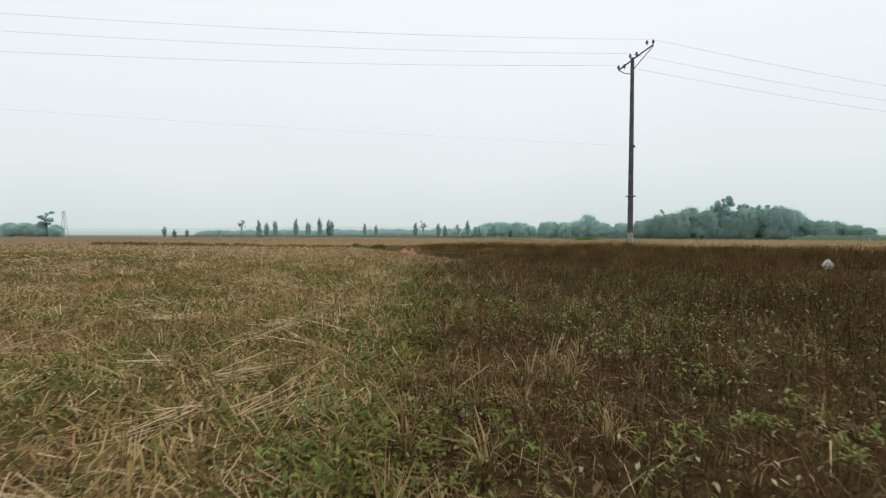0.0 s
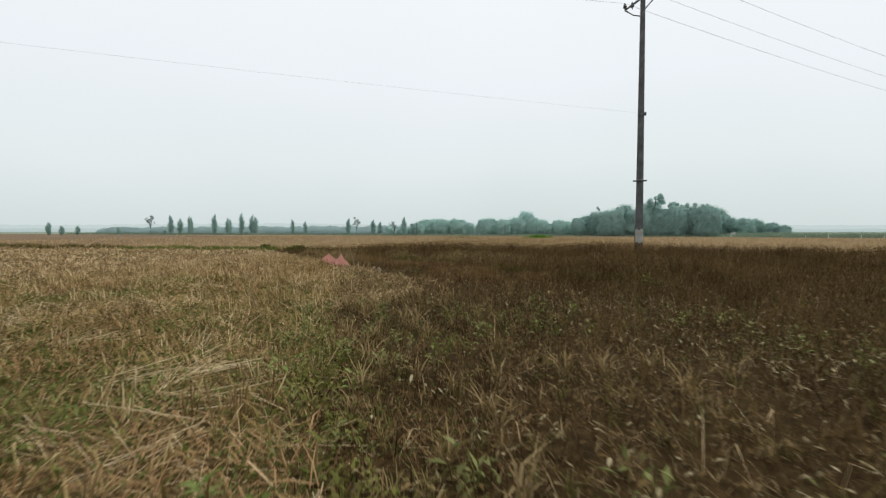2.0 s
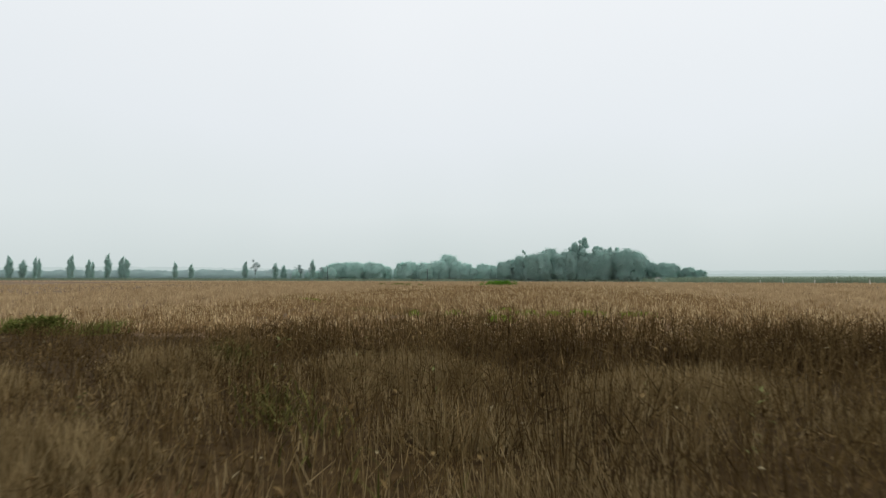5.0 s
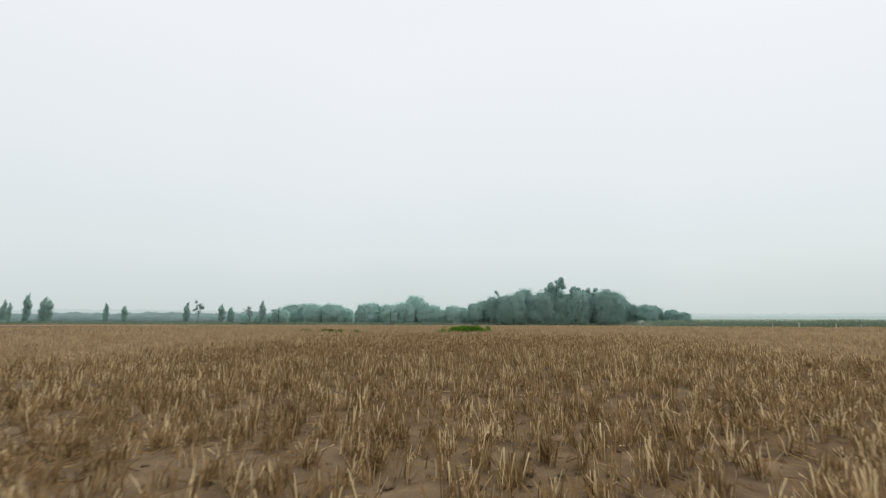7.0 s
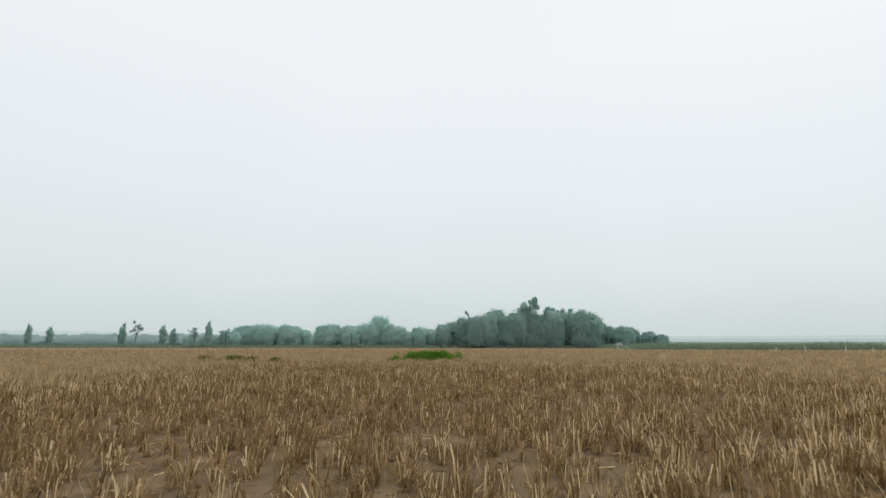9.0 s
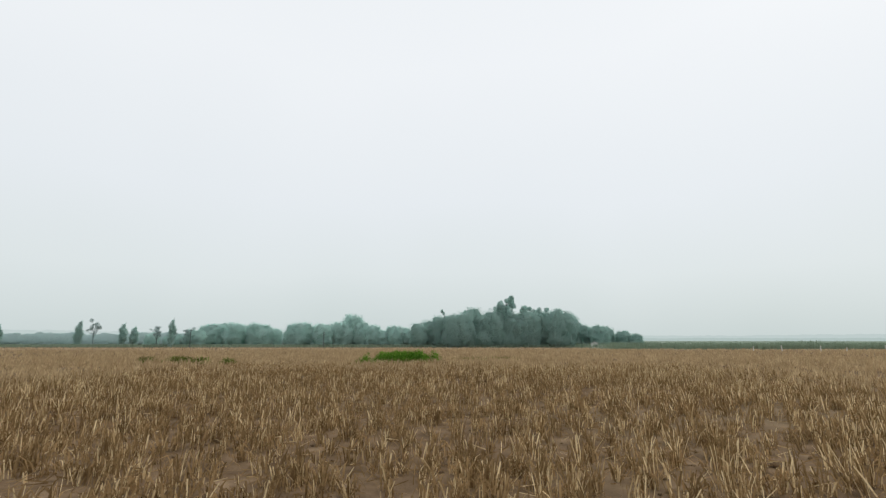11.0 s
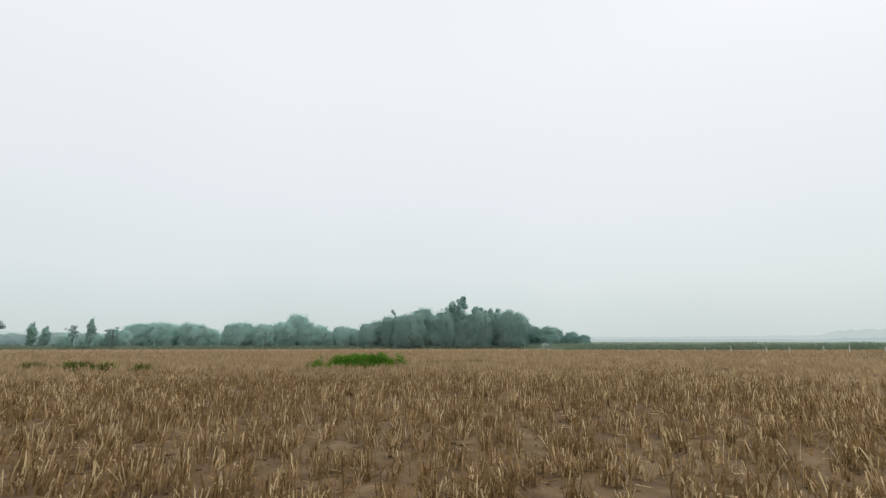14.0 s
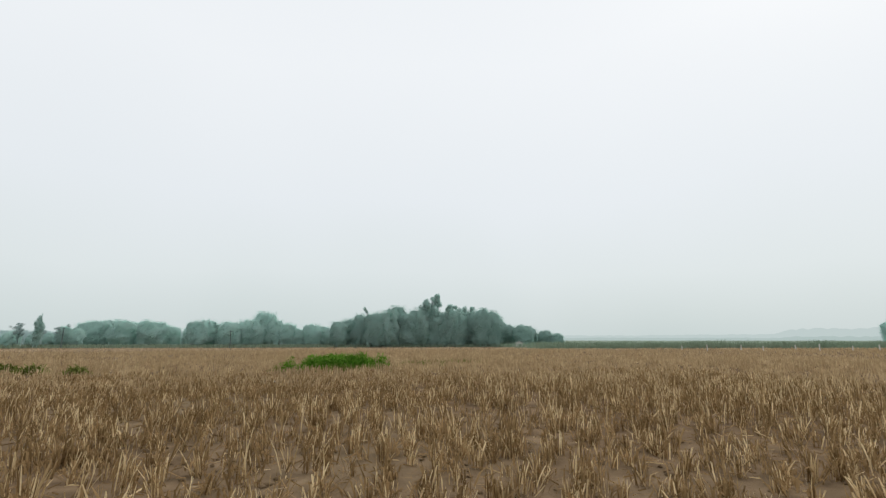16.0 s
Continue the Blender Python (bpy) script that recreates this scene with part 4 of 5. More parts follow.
bank = []
for i in range(34):
    bx = -13.2 - 1.1 * i
    bank.append((bx, float(edge_y(bx)) + 0.4 + random.uniform(-0.3, 0.3), 0.8, random.uniform(0.4, 0.9), random.uniform(0.4, 1.2)))
grass_clump("grass_bank", "low green grassy bank along the plot edge", M_BANK, bank[:13], 16000, 0.08, 0.30, 0.022)
grass_clump("brush_heap", "low brown heaps of raked straw and brush", M_DRYGRASS, bank[13:], 14000, 0.08, 0.42, 0.03)
grass_clump("bank_shrub", "small dark green shrub on the grassy bank", M_GREEN, [(-14.6, 14.0, 0.7, 0.5, 1.0), (-17.0, 13.7, 0.5, 0.4, 0.6)], 2600, 0.12, 0.34, 0.05, True)
TAN_SPOTS = [(-1.5, 7.9, 0.8, 0.5, 1.0), (-0.4, 6.9, 0.5, 0.3, 0.6), (0.4, 6.6, 0.5, 0.3, 0.5), (0.6, 7.8, 1.2, 0.7, 0.6), (-0.7, 9.6, 1.3, 0.7, 0.6), (-2.6, 10.6, 1.2, 0.6, 0.5), (3.6, 9.6, 0.8, 0.4, 0.4), (-4.6, 9.2, 0.7, 0.4, 0.4), (1.5, 5.6, 0.9, 0.4, 0.5), (-5.6, 11.2, 1.4, 0.7, 0.6), (-8.2, 10.6, 1.0, 0.5, 0.5), (-3.8, 8.2, 0.8, 0.4, 0.5), (-7.0, 8.0, 1.0, 0.6, 0.7), (-6.0, 6.7, 0.8, 0.4, 0.6), (-9.6, 9.4, 1.0, 0.5, 0.6)]
grass_clump("dead_grass", "faded tan dead grass standing in the dark weeds", M_TANGRASS, TAN_SPOTS, 26000, 0.15, 0.40, 0.012)
VEIL = [(float(border_x(7.0)) + 1.2 + 1.9 * i, 5.4 + 1.7 * j + 0.5 * math.sin(3.0 * i + j), 1.2, 0.9, 0.6 + 0.4 * math.sin(2.1 * i + 1.7 * j)) for i in range(8) for j in range(4)]
grass_clump("dry_grass_veil", "thin dry tan grass standing over the dark weeds", M_TANGRASS, VEIL, 16000, 0.15, 0.36, 0.010)
RUSSET_SPOTS = [(-0.5, 4.0, 0.9, 0.6, 1.0), (0.9, 3.2, 0.8, 0.5, 1.0), (0.4, 4.6, 0.8, 0.3, 0.7), (-2.4, 5.0, 0.8, 0.5, 0.7), (-1.3, 4.2, 0.7, 0.4, 0.8), (-3.9, 6.0, 0.8, 0.5, 0.6), (2.6, 2.2, 0.8, 0.5, 0.8), (-5.6, 7.6, 0.9, 0.5, 0.5), (0.2, 2.6, 0.7, 0.5, 0.8), (-4.8, 6.6, 0.8, 0.4, 0.6), (1.6, 1.2, 0.9, 0.5, 0.8), (3.4, 3.4, 1.0, 0.5, 0.6)]
grass_clump("russet_grass", "low russet dead grass among the dark weeds", M_RUSSET, RUSSET_SPOTS, 30000, 0.10, 0.28, 0.011)
GREEN_SPOTS = [(-4.46, 19.24, 0.28, 0.2, 1), (-4.12, 19.83, 0.25, 0.2, 0.7), (-4.00, 18.81, 0.4, 0.2, 1.2), (-3.40, 19.19, 0.4, 0.22, 1.2), (-3.46, 19.75, 0.3, 0.2, 0.8), (-2.57, 20.16, 0.45, 0.2, 1.2), (-2.24, 19.78, 0.5, 0.2, 1.2), (-1.80, 19.61, 0.45, 0.2, 1),
               (-2.74, 20.37, 0.3, 0.15, 0.8), (-5.20, 19.08, 0.3, 0.25, 0.35), (-6.23, 18.73, 0.35, 0.2, 0.35), (-7.39, 18.69, 0.15, 0.1, 0.6), (-4.88, 20.48, 0.5, 0.3, 0.25), (-1.09, 19.67, 0.6, 0.25, 0.9), (-13.94, 24.77, 0.9, 0.4, 0.4), (-4.83, 17.55, 0.5, 0.4, 0.5)]
grass_clump("grass_patch", "bright green grass growing among the stubble", M_BRIGHT, GREEN_SPOTS, 28000, 0.05, 0.23, 0.015)
PATCH = [(-7.9, 56.4, 1.0, 1.0, 1.4), (-8.7, 56.2, 0.55, 0.7, 1.0), (-7.0, 56.6, 0.7, 0.8, 1.1), (-9.6, 56.0, 0.35, 0.35, 0.35), (-6.1, 57.0, 0.4, 0.45, 0.4)]
grass_clump("water_plants", "lush bright green leafy plants in a wet hollow", M_LUSH, PATCH, 8500, 0.22, 0.68, 0.06, True)
grass_clump("grass_fringe", "dull green grass round the wet hollow", M_BANK, [(-9.8, 56.6, 0.7, 0.4, 0.8), (-4.2, 58.6, 1.3, 0.7, 0.5), (-7.2, 55.3, 2.0, 0.4, 0.6), (-2.2, 60.5, 2.0, 0.4, 0.3)], 5000, 0.1, 0.35, 0.02)
WEST_SPOTS = [(-19.2, 55.4, 0.9, 0.4, 1.0), (-17.9, 55.3, 0.5, 0.3, 0.5), (-16.5, 55.1, 0.4, 0.3, 0.6), (-21.2, 56.0, 0.6, 0.35, 0.5)]
grass_clump("low_plants", "dull green low plants in the stubble field", M_BANK, WEST_SPOTS, 3500, 0.08, 0.36, 0.05, True)
OLIVE_SPOTS = [(-8.2, 19.3, 0.9, 0.5, 0.7), (-6.6, 18.2, 0.7, 0.5, 0.7), (-9.6, 20.4, 0.9, 0.5, 0.6), (-5.2, 17.4, 0.7, 0.4, 0.7), (-11.4, 22.0, 0.9, 0.5, 0.4), (-16.0, 26.5, 1.2, 0.5, 0.5), (-3.0, 18.3, 0.8, 0.4, 0.6), (-7.4, 21.5, 0.8, 0.4, 0.4)]
grass_clump("olive_grass", "thin olive grass coming up among the stubble", M_DRYGRASS, OLIVE_SPOTS, 9000, 0.08, 0.24, 0.010)


def build_water():
    """Shallow puddles beside the wet hollow."""
    for cx, cy, rx, ry in ((-9.1, 51.2, 1.3, 0.4), (-7.4, 55.2, 2.3, 0.45), (-2.6, 61.2, 1.9, 0.35)):
        bm = bmesh.new()
        ring = [bm.verts.new((cx + rx * (1 + 0.25 * math.sin(3 * a + cx)) * math.cos(a), cy + ry * (1 + 0.3 * math.sin(4 * a)) * math.sin(a), 0.012 + float(ground_z(cx, cy)) + 0.03)) for a in [i * 2 * math.pi / 28 for i in range(28)]]
        bm.faces.new(ring)
        ob = part("puddle", bm, M_WATER, None)
        tagged(ob, "shallow muddy puddle reflecting the pale sky", "puddle", kind="structure")


build_water()

# ---- trees ----
def tube(bm, pts, radii, k=6):
    """A tapered limb through pts."""
    rings = []
    for i, (p, r) in enumerate(zip(pts, radii)):
        a = Vector(pts[min(i + 1, len(pts) - 1)]) - Vector(pts[max(i - 1, 0)])
        q = a.to_track_quat("Z", "Y") if a.length > 1e-6 else Vector((0, 0, 1)).to_track_quat("Z", "Y")
        rings.append([bm.verts.new(Vector(p) + q @ Vector((r * math.cos(j * 2 * math.pi / k), r * math.sin(j * 2 * math.pi / k), 0))) for j in range(k)])
    for a, b in zip(rings, rings[1:]):
        for j in range(k):
            bm.faces.new((a[j], a[(j + 1) % k], b[(j + 1) % k], b[j]))
    bm.faces.new(rings[-1])
    bm.faces.new(rings[0][::-1])


def sprays(p, out, k):
    """Small leaf sprays at p that lie roughly across the outward direction, each bent along its middle."""
    n = len(p)
    nor = out + np.array([[0, 0, 0.35]]) + 0.22 * RNG.normal(0, 1, (n, 3))
    nor /= np.linalg.norm(nor, axis=1)[:, None]
    a = np.cross(nor, RNG.normal(0, 1, (n, 3)))
    a /= np.linalg.norm(a, axis=1)[:, None]
    b = np.cross(nor, a)
    k = k[:, None]
    v = np.stack([p - a * k, p - b * k * 0.8 - nor * k * 0.25, p + a * k, p + b * k * 0.75 - nor * k * 0.25], 1).reshape(-1, 3)
    o = (np.arange(n) * 4)[:, None]
    return v, np.concatenate([o + np.array([[0, 1, 2]]), o + np.array([[0, 2, 3]])], 0)


def crown_mesh(name, blobs, count, size, material, parent, gap=0.45):
    """A crown of many small leaf sprays round the ends of the limbs, denser at the rim, with gaps."""
    c = np.array([b[:3] for b in blobs])
    r = np.array([b[3:6] for b in blobs])
    wgt = (r[:, 0] * r[:, 1] * r[:, 2]) ** 0.75
    idx = RNG.choice(len(c), count, p=wgt / wgt.sum())
    d = RNG.normal(0, 1, (count, 3))
    d /= np.linalg.norm(d, axis=1)[:, None]
    rad = RNG.uniform(gap, 1.0, count) ** 0.4
    p = c[idx] + d * rad[:, None] * r[idx] * RNG.uniform(0.80, 1.22, (count, 1))
    v, f = sprays(p, d, size * RNG.uniform(0.5, 1.3, count))
    ob = mesh_np(name, v, f, material)
    ob.parent = parent
    return ob


def full_crown(name, seed, count, size, material, parent):
    """A rounded crown down to the ground: leaf sprays in an uneven shell with bays and tufts, over a dense leafy core."""
    def shell(d):
        """Places on the uneven outline in the directions d."""
        u = d[:, 2]
        lump = np.array([0.9 * noise.noise(Vector(q) * 1.8 + Vector((seed * 7.0, 0, 0))) + 0.5 - 1.3 * abs(noise.noise(Vector(q) * 2.9 + Vector((0, seed * 5.0, 0)))) + 0.5 * noise.noise(Vector(q) * 6.5 + Vector((0, 0, seed * 3.0))) for q in d])
        # full shoulders above, a skirt of leaves down to the ground
        wide = np.minimum(np.sqrt(np.where(u > 0, 1 - np.abs(u) ** 2.3, 1 - 0.45 * u ** 2)) / np.sqrt(np.maximum(1 - u ** 2, 0.0025)), 1.9)
        p = np.stack([d[:, 0] * 3.3 * wide, d[:, 1] * 3.3 * wide, d[:, 2] * np.where(u > 0, 5.0, 4.6)], 1)
        return p * (1 + 0.36 * lump)[:, None]

    u = RNG.uniform(-1, 1, count)
    az = RNG.uniform(0, 2 * np.pi, count)
    h = np.sqrt(1 - u ** 2)
    d = np.stack([h * np.cos(az), h * np.sin(az), u], 1)
    p = shell(d) * (RNG.uniform(0.84, 1.04, count) * RNG.uniform(0.95, 1.06, count))[:, None] + np.array([[0, 0, 4.9]])
    p[:, 2] = np.clip(p[:, 2], 0.15, 10.4)
    leaves = sprays(p, d, size * RNG.uniform(0.5, 1.3, count))
    na, nu = 30, 18
    A, U = np.meshgrid(np.linspace(0, 2 * np.pi, na, endpoint=False), np.linspace(-0.995, 0.995, nu))
    H = np.sqrt(1 - U ** 2)
    core = shell(np.stack([H * np.cos(A), H * np.sin(A), U], -1).reshape(-1, 3)) * 0.88 + np.array([[0, 0, 4.9]])
    core[:, 2] = np.clip(core[:, 2], 0.1, 10.0)
    k = np.arange(nu - 1)[:, None] * na
    c, e = np.arange(na)[None], (np.arange(na)[None] + 1) % na
    quads = np.stack([k + c, k + e, k + na + e, k + na + c], -1).reshape(-1, 4)
    tri = np.concatenate([quads[:, :3], quads[:, [0, 2, 3]]], 0)
    v, f = merge(leaves, (core, tri))
    ob = mesh_np(name, v, f, material)
    ob.parent = parent
    return ob


def build_tree(kind, seed):
    """A unit tree, 10 m tall: kinds are broad, misty (broad in a haze-paled colour), column, tall (bare stem and tufts)
    and sparse.
    """
    rnd = random.Random(seed)
    root = empty("tree")
    bm = bmesh.new()
    blobs = []
    H = 10.0
    if kind in ("broad", "misty"):
        tube(bm, [(0, 0, -0.2), (0.1, 0.05, 2.5), (-0.1, 0.1, 5.5), (0, 0, 8.2)], [0.28, 0.22, 0.14, 0.05])
        for i in range(22):
            a = rnd.uniform(0, 6.28)
            z = rnd.uniform(1.6, 8.8)
            reach = (2.9 if z < 6.5 else 2.9 - (z - 6.5) * 0.95) * rnd.uniform(0.55, 1.0)
            e = (reach * math.cos(a), reach * math.sin(a), z)
            tube(bm, [(0, 0, max(0.8, z - 1.6)), (e[0] * 0.5, e[1] * 0.5, z - 0.6), e], [0.10, 0.07, 0.03], 5)
            s = rnd.uniform(0.6, 1.35)
            blobs.append((*e, s * 1.15, s * 1.15, s))
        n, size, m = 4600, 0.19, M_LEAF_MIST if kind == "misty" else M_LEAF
    elif kind == "column":
        tube(bm, [(0, 0, -0.2), (0.05, 0, 4), (0, 0.05, 9)], [0.16, 0.11, 0.03])
        for i in range(15):
            z = 1.0 + 0.61 * i
            w = 1.45 * math.sin(math.pi * min(1.0, (z + 0.6) / 10.6)) ** 0.65 * rnd.uniform(0.75, 1.1)
            e = (rnd.uniform(-0.3, 0.3), rnd.uniform(-0.3, 0.3), z)
            tube(bm, [(0, 0, z - 0.8), e], [0.05, 0.02], 4)
            blobs.append((*e, w, w, 1.0))
        n, size, m = 2400, 0.21, M_LEAF
    elif kind == "tall":
        tube(bm, [(0, 0, -0.2), (0.1, 0, 3), (-0.05, 0.05, 6), (0.05, 0, 9)], [0.2, 0.16, 0.11, 0.04])
        for i in range(12):
            a, z = rnd.uniform(0, 6.28), rnd.uniform(4.6, 9.3)
            reach = rnd.uniform(0.5, 1.5)
            e = (reach * math.cos(a), reach * math.sin(a), z)
            tube(bm, [(0, 0, z - 1.6), (e[0] * 0.6, e[1] * 0.6, z - 0.6), e], [0.07, 0.05, 0.02], 5)
            s = rnd.uniform(0.42, 0.8)
            blobs.append((*e, s, s, s * 0.9))
        n, size, m = 1700, 0.155, M_LEAF
    else:
        tube(bm, [(0, 0, -0.2), (0.15, 0, 3), (0.0, 0.1, 5.5)], [0.15, 0.12, 0.07])
        for i in range(14):
            a, z = rnd.uniform(0, 6.28), rnd.uniform(5.2, 9.6)
            reach = rnd.uniform(0.8, 3.2)
            e = (reach * math.cos(a), reach * math.sin(a), z)
            tube(bm, [(0, 0, rnd.uniform(2.5, 5)), (e[0] * 0.55, e[1] * 0.55, z - 1.2), e], [0.07, 0.05, 0.02], 4)
            s = rnd.uniform(0.45, 0.85)
            blobs.append((*e, s * 1.2, s * 1.2, s * 0.95))
        n, size, m = 1300, 0.16, M_LEAF_THIN
    part("trunk", bm, M_BARK, root)
    if kind in ("broad", "misty"):
        full_crown("crown", seed, n, size, m, root)
    else:
        crown_mesh("crown", blobs, n, size, m, root)
    return root


TREE_KINDS = {}
for kd, seeds in (("broad", (1, 2, 3, 4, 11)), ("misty", (12, 13, 14, 15)), ("column", (5, 6)), ("tall", (7, 8)), ("sparse", (9, 10))):
    TREE_KINDS[kd] = [build_tree(kd, s) for s in seeds]
TREE_LABEL = {
    "broad": "leafy broadleaf tree, haze put into its grey-green colour",
    "misty": "rounded broadleaf tree, coloured paler to stand for haze",
    "column": "slim columnar dark green tree at the far field edge",
    "tall": "tall bare-stemmed tree with tufted grey-green crown",
    "sparse": "sparse open-crowned tree with thin pale foliage",
}
turn = {k: 0 for k in TREE_KINDS}
placed = set()


def plant(kind, x, y, h, w=1.0, label="", group=""):
    """Stand a tree of height h at (x, y); w widens its crown. Each kind takes its shapes in turn."""
    src = TREE_KINDS[kind][turn[kind] % len(TREE_KINDS[kind])]
    turn[kind] += 1
    low = float(ground_z(x, y))
    h -= low
    m = pose(x, y, low, 0, 0, random.uniform(0, 360)) @ Matrix.Diagonal((h / 10 * w, h / 10 * w, h / 10, 1))
    if src in placed:
        t = copy_thing(src, pose(0, 0, 0))
    else:
        placed.add(src)
        t = src
    t.matrix_basis = m
    tagged(t, label or TREE_LABEL[kind], "tree", group)
    return t


def skyline(eye, heading, u, plane_y):
    """Place on the line y = plane_y seen from eye at u (tangent units right of the heading), and its depth along the heading."""
    a = radians(heading)
    dx, dy = u * math.cos(a) + math.sin(a), -u * math.sin(a) + math.cos(a)
    g = (plane_y - eye[1]) / dy
    return eye[0] + g * dx, plane_y, g


FAR_Y = 170.0


def wood(rows, name, dy, eye, heading, unit, scale_u, mid, back=True):
    for u, h, kd, w in rows:
        x, y, g = skyline(eye, heading, (u - mid) * scale_u, FAR_Y + dy)
        plant(kd, x, y + random.uniform(-3.5, 3.5), h * unit * g * random.uniform(0.95, 1.05), w * random.uniform(1.0, 1.3) if kd in ("broad", "misty") else w, group=name)
        if kd in ("broad", "misty") and back and random.random() < 0.8:
            x2, y2, g2 = skyline(eye, heading, (u + random.uniform(-12, 12) - mid) * scale_u, FAR_Y + dy + random.uniform(5, 12))
            plant(kd, x2, y2, h * unit * g2 * random.uniform(0.70, 0.95), w * 1.35, group=name)


GROVE = [(600, 38, "broad", 1.1), (620, 47, "broad", 1.0), (640, 54, "broad", 0.9), (649, 67, "tall", 0.7), (665, 55, "broad", 1.0), (684, 60, "broad", 0.8),
         (701, 64, "broad", 0.8), (722, 57, "broad", 1.0), (742, 64, "broad", 0.75), (752, 86, "tall", 0.8), (763, 97, "tall", 0.95), (771, 92, "tall", 0.9), (755, 55, "broad", 0.8), (767, 57, "broad", 0.8), (777, 56, "broad", 0.8), (785, 54, "broad", 0.8)]
GROVE_EAST = [(798, 57, "broad", 0.8), (809, 57, "broad", 0.8), (793, 70, "tall", 0.8),
         (803, 76, "tall", 1.05), (812, 73, "tall", 1.0), (818, 64, "broad", 0.75), (824, 71, "tall", 0.7), (843, 69, "tall", 1.0), (858, 66, "tall", 1.0), (731, 62, "tall", 0.8), (690, 66, "tall", 0.7), (832, 62, "broad", 0.85), (850, 58, "broad", 0.85), (866, 57, "broad", 0.85), (878, 52, "broad", 0.9), (903, 35, "broad", 1.1),
         (918, 33, "broad", 1.1), (942, 32, "broad", 1.0), (965, 23, "broad", 1.4), (980, 19, "broad", 1.4)]
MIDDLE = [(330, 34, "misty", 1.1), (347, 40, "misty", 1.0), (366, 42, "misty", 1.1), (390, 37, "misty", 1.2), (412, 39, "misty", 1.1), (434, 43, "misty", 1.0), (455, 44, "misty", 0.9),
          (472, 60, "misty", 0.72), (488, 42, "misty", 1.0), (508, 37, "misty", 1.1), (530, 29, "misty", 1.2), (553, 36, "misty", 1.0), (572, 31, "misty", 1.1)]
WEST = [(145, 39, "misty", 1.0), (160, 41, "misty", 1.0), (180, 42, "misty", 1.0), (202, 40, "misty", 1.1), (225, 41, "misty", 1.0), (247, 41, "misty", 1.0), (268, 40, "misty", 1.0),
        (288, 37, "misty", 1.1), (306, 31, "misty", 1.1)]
LINE = [(62, 34, "sparse", 0.8), (45, 33, "sparse", 0.9), (92, 32, "sparse", 0.8), (110, 37, "sparse", 0.9), (120, 26, "broad", 0.9), (30, 22, "misty", 1.0), (84, 20, "misty", 1.0), (52, 20, "misty", 0.9), (100, 22, "misty", 0.9), (15, 26, "misty", 1.0), (112, 30, "misty", 0.8), (128, 30, "misty", 1.0)]
FRONT = [(68, 52, "column", 0.95)]
EAST = [(1576, 40, "misty", 0.9)]
NORTH_EYE, NORTH_HEAD = (-6.68, 37.19), 9.37
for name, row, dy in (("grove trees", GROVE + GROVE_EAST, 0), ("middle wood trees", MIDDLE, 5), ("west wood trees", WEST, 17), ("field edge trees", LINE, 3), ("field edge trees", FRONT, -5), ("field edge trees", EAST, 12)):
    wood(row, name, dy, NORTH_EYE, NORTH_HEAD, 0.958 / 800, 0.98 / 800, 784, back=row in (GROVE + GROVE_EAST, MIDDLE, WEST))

POPLARS = [(32, 38, "sparse", 0.8), (86, 39, "column", 1.0), (97, 32, "column", 1.3), (120, 33, "column", 0.7), (130, 34, "column", 0.7), (175, 38, "column", 1.0), (209, 29, "column", 0.8), (218, 30, "column", 0.9),
           (246, 40, "column", 0.9), (266, 38, "column", 1.0), (276, 32, "column", 1.3), (350, 29, "column", 1.0), (383, 24, "column", 1.2), (474, 28, "column", 1.1), (488, 33, "sparse", 0.7), (519, 26, "column", 1.3), (536, 22, "column", 1.5), (556, 24, "sparse", 1.0)]
wood(POPLARS, "poplars at the field edge", 5, (-1.97, 1.44), -13.23, 1 / 800, 1 / 800, 784, back=False)

# trees round a farmstead to the west
FARM = [(-30, 27, "misty", 1.6), (8, 25, "misty", 1.6), (34, 26, "misty", 1.5), (60, 24, "misty", 1.5), (88, 22, "misty", 1.4), (70, 48, "tall", 1.6), (282, 18, "column", 1.5), (300, 13, "column", 2.0), (322, 13, "column", 1.8), (380, 12, "column", 1.6), (447, 9, "column", 1.8)]
for u, h, kd, w in FARM:
    k = radians(-30.7) + math.atan((u - 784) / 800.0)
    dist = 190.0 / max(0.5, math.cos(math.atan((u - 784) / 800.0)))
    plant(kd, 9.5 + dist * math.sin(k), -15.75 + dist * math.cos(k), h * 190.0 / 800.0, w, group="farmstead trees")


